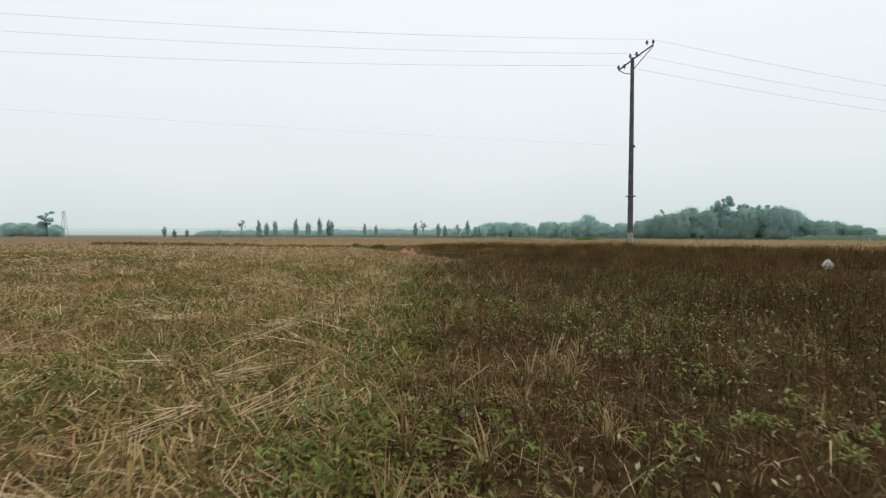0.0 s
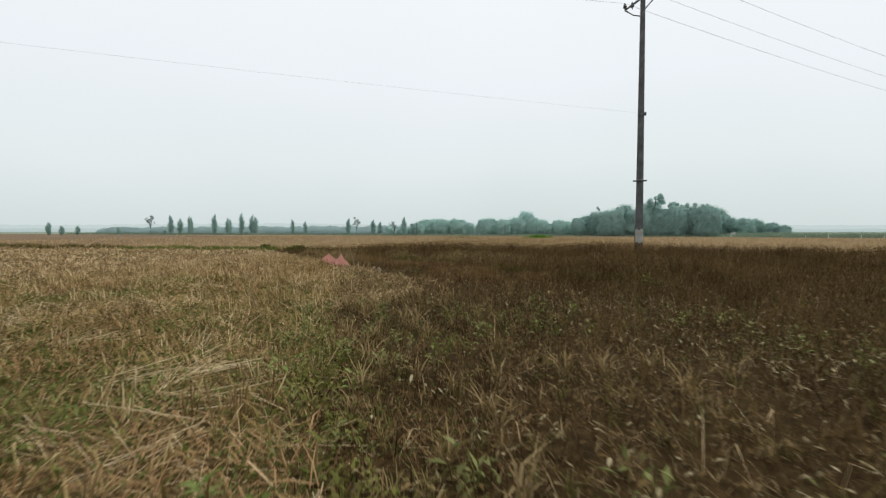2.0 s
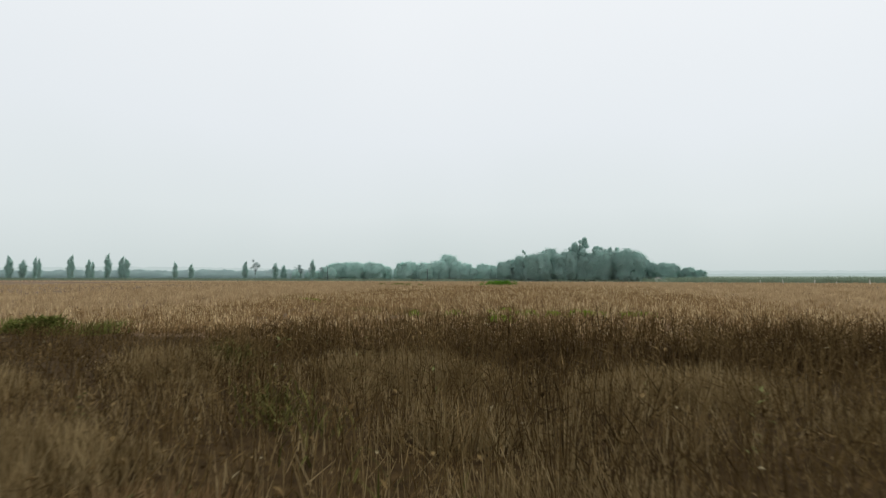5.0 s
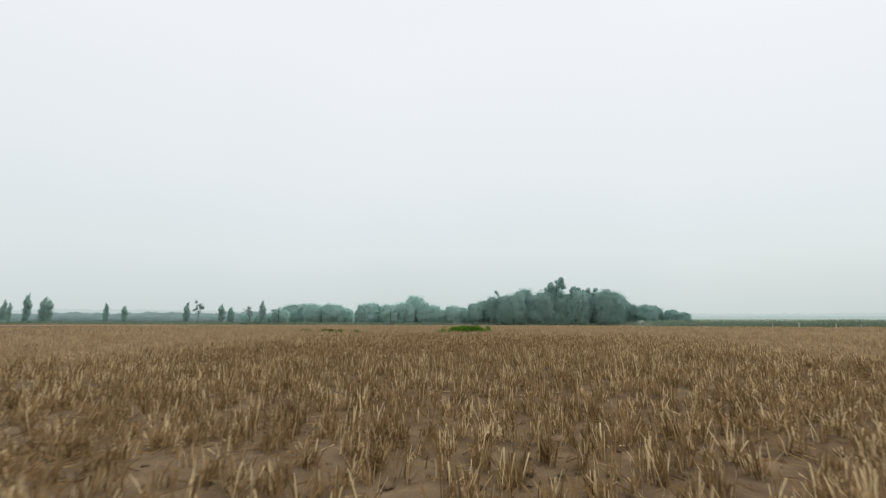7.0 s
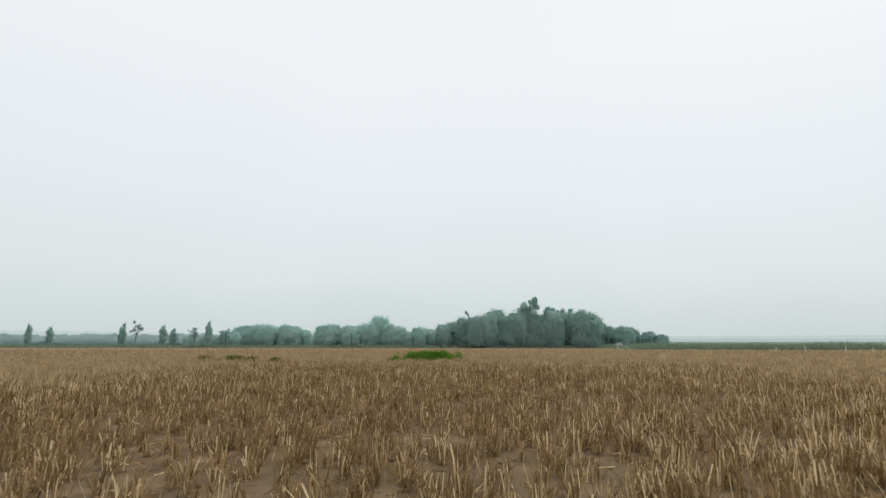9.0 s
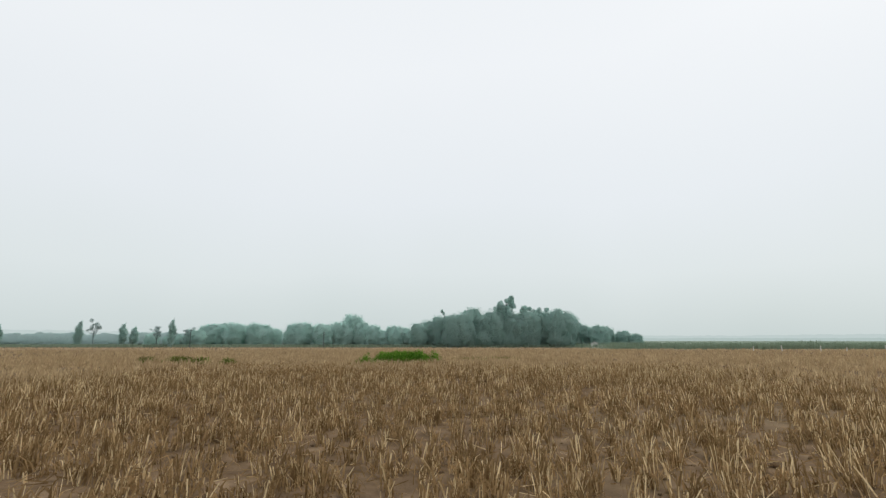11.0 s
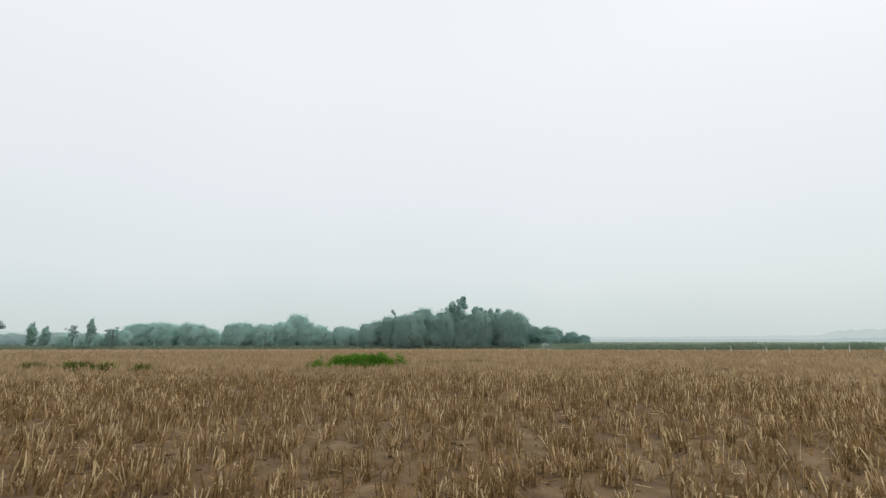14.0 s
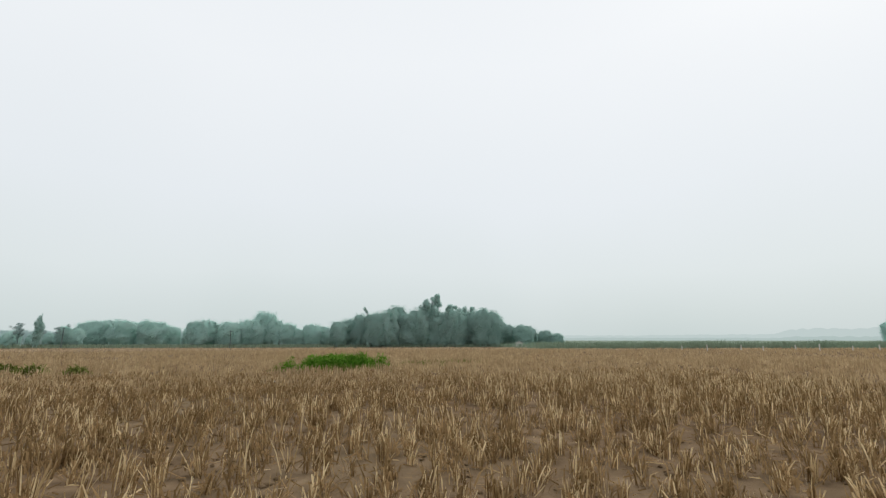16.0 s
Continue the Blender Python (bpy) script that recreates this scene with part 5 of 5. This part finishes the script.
# ---- distance ----
def build_backdrop():
    """Woods along the horizon as self-lit haze-coloured rings, far past everything else."""
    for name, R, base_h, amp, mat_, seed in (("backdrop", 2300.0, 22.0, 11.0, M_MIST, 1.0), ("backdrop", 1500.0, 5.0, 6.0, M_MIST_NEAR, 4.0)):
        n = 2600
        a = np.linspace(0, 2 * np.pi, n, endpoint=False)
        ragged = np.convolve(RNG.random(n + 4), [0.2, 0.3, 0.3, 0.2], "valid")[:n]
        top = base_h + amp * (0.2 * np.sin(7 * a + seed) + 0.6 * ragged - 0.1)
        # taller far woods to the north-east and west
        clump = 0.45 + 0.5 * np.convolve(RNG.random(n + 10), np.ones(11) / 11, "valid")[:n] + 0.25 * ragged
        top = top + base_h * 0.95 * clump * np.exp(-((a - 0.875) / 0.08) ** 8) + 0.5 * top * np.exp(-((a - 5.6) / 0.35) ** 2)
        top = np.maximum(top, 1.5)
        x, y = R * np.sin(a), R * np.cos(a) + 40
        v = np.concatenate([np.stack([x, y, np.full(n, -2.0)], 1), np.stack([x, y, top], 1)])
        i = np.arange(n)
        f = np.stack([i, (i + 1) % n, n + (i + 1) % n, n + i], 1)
        tagged(mesh_np(name, v, f, mat_), "pale self-lit backdrop of hazed far woods on the horizon", "backdrop", kind="structure")


build_backdrop()


def build_far_woods():
    """A continuous belt of trees behind the poplars, its haze put into the colour: a lumpy bank of foliage under loose
    leaf sprays.
    """
    def crest(x):
        return 5.0 + 0.35 * np.sin(x * 0.11) + 0.35 * np.sin(x * 0.37 + 1) + 0.4 * np.abs(np.sin(x * 0.45)) + 0.3 * np.sin(x * 1.3 + 2) * np.sin(x * 0.21)

    xs = np.linspace(-470, -60, 620)
    rows = []
    for w in np.linspace(0, 1, 9):
        rows.append(np.stack([xs, 262 + 9 * w ** 1.5 + 0.9 * np.sin(xs * 0.55 + 5 * w) + 0.5 * np.sin(xs * 1.7 - 4 * w), (crest(xs) - 0.4) * w ** 0.7 - 1.0], 1))
    core = np.concatenate(rows)
    k, c = np.arange(8)[:, None] * 620, np.arange(619)[None]
    quads = np.stack([k + c, k + c + 1, k + 621 + c, k + 620 + c], -1).reshape(-1, 4)
    tri = np.concatenate([quads[:, :3], quads[:, [0, 2, 3]]], 0)
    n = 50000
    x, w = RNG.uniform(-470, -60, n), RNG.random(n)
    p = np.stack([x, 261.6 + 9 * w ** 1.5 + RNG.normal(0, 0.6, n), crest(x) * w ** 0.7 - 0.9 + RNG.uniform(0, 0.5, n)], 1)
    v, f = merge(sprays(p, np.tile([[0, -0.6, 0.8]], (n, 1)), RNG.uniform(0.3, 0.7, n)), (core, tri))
    tagged(mesh_np("far_woods", v, f, M_FARWOOD), "continuous belt of far woodland, coloured pale for haze", "woods", kind="stuff")


build_far_woods()


def build_crop():
    """A tall standing crop beyond the stubble on the east side."""
    out = []
    for dens, y0, y1 in ((12.0, 0, 6), (2.4, 6, 45)):
        n = int(dens * 165 * (y1 - y0))
        x = RNG.uniform(29, 194, n)
        y = 126 - 0.17 * (x - 29) + RNG.uniform(y0, y1, n)
        out.append(strands(x, y, ground_z(x, y), RNG.uniform(0.9, 1.6, n) * (0.85 + 0.4 * patchy(x, y, 6.0, 1.2)), RNG.uniform(0, 6.28, n), np.pi / 2 - np.abs(RNG.normal(0.25, 0.3, n)), RNG.uniform(0.05, 0.16, n), 0.3, False))
    v, f = merge(*out)
    tagged(mesh_np("standing_crop", v, f, M_CROP), "dark green standing crop beyond the stubble field", "crop", kind="stuff")
    # darker weedy strip below the trees
    n = 26000
    x = RNG.uniform(-330, 34, n)
    y = 163 + RNG.uniform(0, 9, n)
    v, f = strands(x, y, ground_z(x, y), RNG.uniform(0.3, 1.1, n), RNG.uniform(0, 6.28, n), np.pi / 2 - np.abs(RNG.normal(0.15, 0.25, n)), RNG.uniform(0.10, 0.25, n), 0.4, False)
    tagged(mesh_np("hedge_weeds", v, f, M_CROP), "dull green weeds along the foot of the trees", "weeds", kind="stuff")


build_crop()

# ---- utility pole ----
POLE = (5.1, 15.6)
POLE_H = 12.6


def shaft_r(z):
    return 0.185 - 0.075 * z / POLE_H


def ring_band(bm, z, r, h, k=16, flare=0.02):
    tube(bm, [(0, 0, z - h / 2), (0, 0, z - h / 4), (0, 0, z + h / 4), (0, 0, z + h / 2)], [r, r + flare, r + flare, r], k)


def box(bm, size, m):
    bmesh.ops.create_cube(bm, size=1.0, matrix=m @ Matrix.Diagonal((*size, 1)))


ARM = Vector((0.93, 0.36, 0)).normalized()


def insulator(bm, x, y, z):
    """A pin insulator: steel pin, ribbed bell and cap."""
    tube(bm, [(x, y, z), (x, y, z + 0.10), (x, y, z + 0.11), (x, y, z + 0.16), (x, y, z + 0.17), (x, y, z + 0.24), (x, y, z + 0.25), (x, y, z + 0.33)], [0.025, 0.025, 0.085, 0.06, 0.095, 0.065, 0.075, 0.03], 10)


def build_pole():
    root = empty("utility_pole")
    root.location = (*POLE, 0)
    bm = bmesh.new()
    zs = [-0.4, 0.0, 1.0, 3.0, 6.0, 9.0, 12.0, POLE_H]
    tube(bm, [(0, 0, z) for z in zs], [shaft_r(z) for z in zs], 18)
    part("shaft", bm, M_CONCRETE, root)
    bm = bmesh.new()
    ring_band(bm, 3.66, shaft_r(3.66) + 0.015, 0.10, flare=0.035)
    for s in (-1, 1):
        box(bm, (0.12, 0.05, 0.07), pose(s * (shaft_r(3.66) + 0.09), 0, 3.66))
    clamp = part("clamp", bm, M_STEEL, root, "dark bolted steel clamp band")
    for s in (-1, 1):
        bm = bmesh.new()
        x = s * (shaft_r(3.66) + 0.11)
        tube(bm, [(x, -0.07, 3.66), (x, -0.045, 3.66), (x, 0.045, 3.66), (x, 0.07, 3.66)], [0.022, 0.014, 0.014, 0.022], 6)
        part("bolt", bm, M_STEEL, clamp)
    bm = bmesh.new()
    ring_band(bm, 6.88, shaft_r(6.88) + 0.006, 0.06, flare=0.008)
    box(bm, (0.09, 0.07, 0.16), pose(shaft_r(6.88) + 0.05, -0.02, 6.88))
    part("cable_bracket", bm, M_STEEL, root, "small steel cable bracket")
    # pale painted sheet wrapped round the foot, on the side of the field
    bm = bmesh.new()
    k, r = 12, 0.192
    vs = []
    for z in (0.62, 1.28):
        vs.append([bm.verts.new((r * math.cos(a), r * math.sin(a), z + 0.05 * math.sin(5 * a))) for a in [radians(-150 + 150 * i / k) for i in range(k + 1)]])
    for i in range(k):
        bm.faces.new((vs[0][i], vs[0][i + 1], vs[1][i + 1], vs[1][i]))
    bmesh.ops.solidify(bm, geom=bm.faces[:], thickness=-0.006)
    part("painted_patch", bm, M_CREAM, root, "peeling cream painted patch at the foot")
    # slanting arm, brace and insulators at the top
    low, top, high = ARM * -0.85 + Vector((0, 0, 11.85)), Vector((0, 0, 12.55)), ARM * 1.25 + Vector((0, 0, 13.35))
    bm = bmesh.new()
    tube(bm, [low, top + ARM * 0.1, high], [0.05, 0.055, 0.05], 6)
    arm = part("crossarm", bm, M_STEEL, root, "slanting dark steel crossarm")
    bm = bmesh.new()
    tube(bm, [(0, -0.11, 11.75), high + Vector((0.03, -0.06, -0.1))], [0.035, 0.03], 6)
    part("brace", bm, M_STEEL, root)
    bm = bmesh.new()
    tube(bm, [(0, 0.11, 11.6), ARM * -0.45 + Vector((0, 0, 11.62)), low], [0.03, 0.025, 0.03], 6)
    part("brace", bm, M_STEEL, root)
    for p in (low, low + ARM * 0.35 + Vector((0, 0, 0.05)), top + ARM * -0.14, top + ARM * 0.24 + Vector((0, 0, 0.1)), high - ARM * 0.38 + Vector((0, 0, -0.02)), high):
        bm = bmesh.new()
        insulator(bm, *p)
        part("insulator", bm, M_GLAZE, arm, "dark glazed pin insulator")
    # low weeds cling to the foot: earth wire down the side
    bm = bmesh.new()
    tube(bm, [(-shaft_r(z) - 0.012, 0.02, z) for z in (0, 0.6, 1.4)], [0.012, 0.012, 0.012], 6)
    part("earth_wire", bm, M_STEEL, root)
    tagged(root, "tall weathered grey concrete utility pole in the weeds", "utility pole")
    return low, top, high


LOW, TOP, HIGH = build_pole()
WEST_END, EAST_END = Vector((-52.0, -27.0, 0)), Vector((54.0, 66.0, 0))


def wire(start, end, sag, r, label):
    """One conductor hanging in a shallow curve between two supports."""
    bm = bmesh.new()
    n = 28
    pts = []
    for i in range(n + 1):
        s = i / n
        p = start.lerp(end, s)
        p.z -= 4 * sag * s * (1 - s)
        pts.append(p)
    tube(bm, pts, [r] * (n + 1), 5)
    ob = part("overhead_wire", bm, M_WIRE, None)
    tagged(ob, label, "power line", "overhead wires")


base = Vector((*POLE, 0))
for a in (LOW, TOP + ARM * -0.14, HIGH):
    top_pt = base + a + Vector((0, 0, 0.33))
    for end in (WEST_END, EAST_END):
        lift = (1.6 if a is not LOW else 0.9) if end is WEST_END else -1.3
        wire(top_pt, end + ARM * (a.dot(ARM)) + Vector((0, 0, top_pt.z + lift)), 1.0, 0.008, "thin grey overhead conductor hanging from the pole")
wire(base + Vector((0.14, -0.05, 6.9)), WEST_END + Vector((0, 0, 10.3)), 0.4, 0.0034, "thin low cable strung to the pole")


# ---- pink cloth barrier ----
def build_cloth():
    root = empty("cloth_barrier")
    o, a, b, c = Vector((-5.75, 4.98, 0)), Vector((-5.15, 4.62, 0)), Vector((-4.28, 4.10, 0)), Vector((-3.40, 3.46, 0))
    prof = [(-0.25, 0.16), (-0.12, 0.27), (0.0, 0.44), (0.08, 0.37), (0.18, 0.28), (0.28, 0.25), (0.38, 0.33), (0.46, 0.52), (0.50, 0.47), (0.58, 0.40), (0.70, 0.30), (0.85, 0.19), (1.0, 0.09)]
    bm = bmesh.new()
    grid = []
    for i in range(51):
        s = (i - 10) / 40
        p = o.lerp(a, (s + 0.25) / 0.25) if s < 0 else a.lerp(b, s / 0.46) if s < 0.46 else b.lerp(c, (s - 0.46) / 0.54)
        h = float(np.interp(s, [q[0] for q in prof], [q[1] for q in prof]))
        side = Vector((0.6, 0.8, 0))
        col = []
        for j in range(8):
            w = j / 7
            off = 0.012 * math.sin(9 * s + 2.5 * w) * (1 - 0.5 * w) + 0.02 * (1 - w) - 0.009 * math.sin(23 * s + 3 * w) - 0.005 * math.sin(61 * s + 2 * w)
            col.append(bm.verts.new(p - side * off + Vector((0, 0, h * w + 0.012 * math.sin(17 * s + 5 * w) + float(ground_z(p.x, p.y))))))
        grid.append(col)
    for i in range(50):
        for j in range(7):
            bm.faces.new((grid[i][j], grid[i + 1][j], grid[i + 1][j + 1], grid[i][j + 1]))
    bmesh.ops.solidify(bm, geom=bm.faces[:], thickness=0.004)
    for f in bm.faces:
        f.smooth = True
    part("cloth", bm, M_CLOTH, root)
    for p, h in ((a, 0.40), (b, 0.48), (c, 0.08)):
        bm = bmesh.new()
        tube(bm, [(p.x + 0.02, p.y + 0.03, -0.1), (p.x, p.y, h)], [0.012, 0.010], 7)
        part("stake", bm, M_BAMBOO, root)
    tagged(root, "faded pink cloth strip sagging between short stakes", "cloth barrier")


build_cloth()


def build_sheaf():
    """Long straws left standing and leaning along the border by the cloth."""
    n = 150
    t = RNG.random(n)
    x, y = -3.3 + 1.9 * t + RNG.normal(0, 0.10, n), 3.25 - 1.25 * t + RNG.normal(0, 0.10, n)
    v, f = strands(x, y, ground_z(x, y), RNG.uniform(0.12, 0.34, n), RNG.normal(2.4, 0.7, n), RNG.uniform(0.1, 0.9, n), RNG.uniform(0.007, 0.016, n), 0.6, True)
    tagged(mesh_np("straw_sheaf", v, f, M_STRAW), "loose leaning sheaf of long pale straw at the border", "straw", kind="stuff")


build_sheaf()


def stick(pts, r, label):
    bm = bmesh.new()
    tube(bm, pts, [r, r * 0.9, r * 0.75][:len(pts)], 8)
    ob = part("bamboo_stick", bm, M_BAMBOO, None)
    tagged(ob, label, "stick")


stick([(-3.48, 3.80, -0.08), (-3.58, 3.82, 0.25), (-3.72, 3.85, 0.5)], 0.009, "leaning grey bamboo stick at the plot border")
stick([(-1.9, 2.5, 0.0), (-2.1, 2.8, 0.05), (-2.3, 3.1, 0.10)], 0.012, "thick pale bamboo stick stuck in the ground")
stick([(-6.9, 6.9, -0.05), (-6.93, 6.93, 0.15), (-6.95, 6.95, 0.3)], 0.012, "thin dry bamboo stick among the weeds")


def litter_bag(x, y, z, s, label, seed, material=M_BAG, name="plastic_bag", kind_word="plastic bag"):
    """A crumpled thin plastic bag."""
    rnd = random.Random(seed)
    bm = bmesh.new()
    bmesh.ops.create_icosphere(bm, subdivisions=3, radius=s)
    for v in bm.verts:
        n = noise.noise(v.co * (2.2 / s) + Vector((seed, 0, 0)))
        v.co *= 1 + 0.55 * n
        v.co.z *= 0.75 + 0.4 * (v.co.z > 0)
        v.co.x *= 1 - 0.35 * max(0, v.co.z / s)
        v.co.z *= 1.1
    ob = part(name, bm, material, None)
    ob.location = (x, y, z)
    tagged(ob, label, kind_word)


litter_bag(12.57, -0.14, 0.34, 0.12, "crumpled white plastic bag caught in the weeds", 3)
litter_bag(-1.98, 2.73, 0.06, 0.065, "small dirty grey plastic bag on the ground", 7, M_GREYBAG)
litter_bag(-1.58, 2.12, 0.05, 0.04, "scrap of dirty grey plastic on the soil", 9, M_GREYBAG)
litter_bag(8.59, -13.64, 0.05, 0.026, "small wad of dirty grey plastic in the weeds", 12, M_GREYBAG)
litter_bag(5.28, -9.14, 0.05, 0.042, "scrap of faded pinkish cloth in the border weeds", 14, M_RAG, "cloth_scrap", "rag")
litter_bag(7.73, -13.11, 0.04, 0.042, "crumpled scrap of faded pinkish cloth on the straw", 15, M_RAG, "cloth_scrap", "rag")
stick([(3.69, -7.79, 0.08), (3.72, -7.51, 0.12), (3.73, -7.24, 0.17)], 0.007, "thin pale dry stalk lying across the border")
stick([(3.53, -7.67, 0.16), (3.63, -7.51, 0.10), (3.71, -7.32, 0.06)], 0.006, "thin pale dry stalk leaning in the border weeds")
stick([(5.16, -9.16, 0.05), (5.09, -8.97, 0.10), (5.01, -8.79, 0.16)], 0.007, "short pale dry stalk in the dead weeds")
stick([(4.68, -8.17, 0.06), (4.60, -7.99, 0.12), (4.52, -7.77, 0.20)], 0.006, "dry stalk with a pale husk among the weeds")
stick([(8.36, -13.49, 0.05), (8.40, -13.28, 0.12), (8.46, -13.00, 0.18)], 0.004, "long thin pale grass stalk in the dark weeds")


def build_cap():
    """A small white cap lying open side up on the weeds."""
    bm = bmesh.new()
    tube(bm, [(0, 0, 0), (0, 0, 0.004), (0, 0, 0.014), (0, 0, 0.016)], [0.018, 0.022, 0.022, 0.020], 20)
    bm.normal_update()
    top = [f for f in bm.faces if f.normal.z > 0.9 and len(f.verts) > 4]
    bmesh.ops.inset_region(bm, faces=top, thickness=0.004)
    bmesh.ops.translate(bm, verts=list({v for f in top for v in f.verts}), vec=(0, 0, -0.010))
    ob = part("bottle_cap", bm, M_WHITE, None)
    ob.matrix_basis = pose(6.25, -8.81, 0.07 + float(ground_z(6.25, -8.81)), 14, -8, 0)
    tagged(ob, "small round white plastic cap lying on the weeds", "cap")


build_cap()


# ---- field edge details ----
def fence_post(x, y, h, tilt):
    root = empty("fence_post")
    bm = bmesh.new()
    tube(bm, [(0, 0, -0.2), (0, 0, h * 0.97), (0, 0, h)], [0.075, 0.065, 0.05], 4)
    part("post", bm, M_CREAM, root)
    bm = bmesh.new()
    ring_band(bm, h * 0.8, 0.07, 0.02, 6, 0.008)
    part("wire_tie", bm, M_STEEL, root)
    root.matrix_basis = pose(x, y, float(ground_z(x, y)), tilt, tilt * 0.6, 30)
    tagged(root, "pale concrete fence post at the field edge", "fence post", "fence posts")


for i in range(13):
    px = 33.1 + 3.5 * i + random.uniform(-0.5, 0.5)
    fence_post(px, 90.5 - 0.18 * (px - 33.1) + random.uniform(-0.2, 0.2), random.uniform(0.62, 0.9), random.uniform(-4, 4))


def build_hut():
    root = empty("field_hut")
    bm = bmesh.new()
    box(bm, (2.3, 1.8, 1.7), pose(0, 0, 0.85))
    for s in (-1, 1):
        vs = [bm.verts.new(p) for p in ((-1.15, s * 0.9, 1.7), (1.15, s * 0.9, 1.7), (0, s * 0.9, 2.4))]
        bm.faces.new(vs if s < 0 else vs[::-1])
    part("wall", bm, M_HOUSE, root)
    bm = bmesh.new()
    for s in (-1, 1):
        box(bm, (1.55, 2.2, 0.06), pose(s * 0.62, 0, 2.08, 0, s * 31, 0))
    part("roof", bm, M_ROOF, root)
    bm = bmesh.new()
    box(bm, (0.7, 0.06, 1.3), pose(0.3, -0.92, 0.65))
    part("door", bm, M_STEEL, root)
    root.matrix_basis = pose(33.6, 156.0, float(ground_z(33.6, 156.0)), 0, 0, -14) @ Matrix.Diagonal((0.8, 0.8, 0.72, 1))
    tagged(root, "small whitewashed field hut beside the grove", "hut")
    # small lean-to wall beside it
    bm = bmesh.new()
    box(bm, (1.2, 0.3, 0.7), pose(35.4, 155.4, 0.33 + float(ground_z(35.4, 155.4))))
    tagged(part("low_wall", bm, M_HOUSE, None), "low whitewashed wall beside the field hut", "wall")


build_hut()


def field_pole(x, y, h):
    root = empty("wooden_pole")
    bm = bmesh.new()
    tube(bm, [(0, 0, -0.3), (0.05, 0, h * 0.5), (0, 0, h)], [0.14, 0.12, 0.09], 8)
    part("shaft", bm, M_BARK, root)
    bm = bmesh.new()
    box(bm, (0.9, 0.08, 0.1), pose(0, 0, h - 0.3))
    part("crossarm", bm, M_BARK, root)
    root.location = (x, y, float(ground_z(x, y)))
    tagged(root, "thin dark wooden pole before the far wood", "pole")


field_pole(-77.0, 158.0, 5.0)
field_pole(-40.5, 160.0, 4.4)


def pylon(x, y, h):
    """A slim lattice tower."""
    root = empty("lattice_tower")
    w0, w1 = h * 0.09, h * 0.02
    for sx, sy in ((-1, -1), (1, -1), (1, 1), (-1, 1)):
        bm = bmesh.new()
        tube(bm, [(sx * w0, sy * w0, -0.2), (sx * w1, sy * w1, h)], [0.11, 0.08], 5)
        part("leg", bm, M_STEEL, root)
    bm = bmesh.new()
    for i in range(9):
        z0, z1 = h * i / 9, h * (i + 1) / 9
        a, b = w0 + (w1 - w0) * i / 9, w0 + (w1 - w0) * (i + 1) / 9
        for s in (-1, 1):
            tube(bm, [(-a, s * a, z0), (b, s * b, z1)], [0.05, 0.05], 4)
            tube(bm, [(s * a, -a, z0), (s * b, b, z1)], [0.05, 0.05], 4)
    part("bracing", bm, M_STEEL, root)
    for z in (0.72, 0.84, 0.95):
        bm = bmesh.new()
        box(bm, (h * 0.22, 0.15, 0.15), pose(0, 0, h * z))
        part("crossarm", bm, M_STEEL, root)
    root.matrix_basis = pose(x, y, 0, 0, 0, 25)
    tagged(root, "distant grey lattice power tower", "power tower")


k = radians(-30.7) + math.atan((103 - 784) / 800.0)
pylon(9.5 + 430 * math.sin(k), -15.75 + 430 * math.cos(k), 18.0)
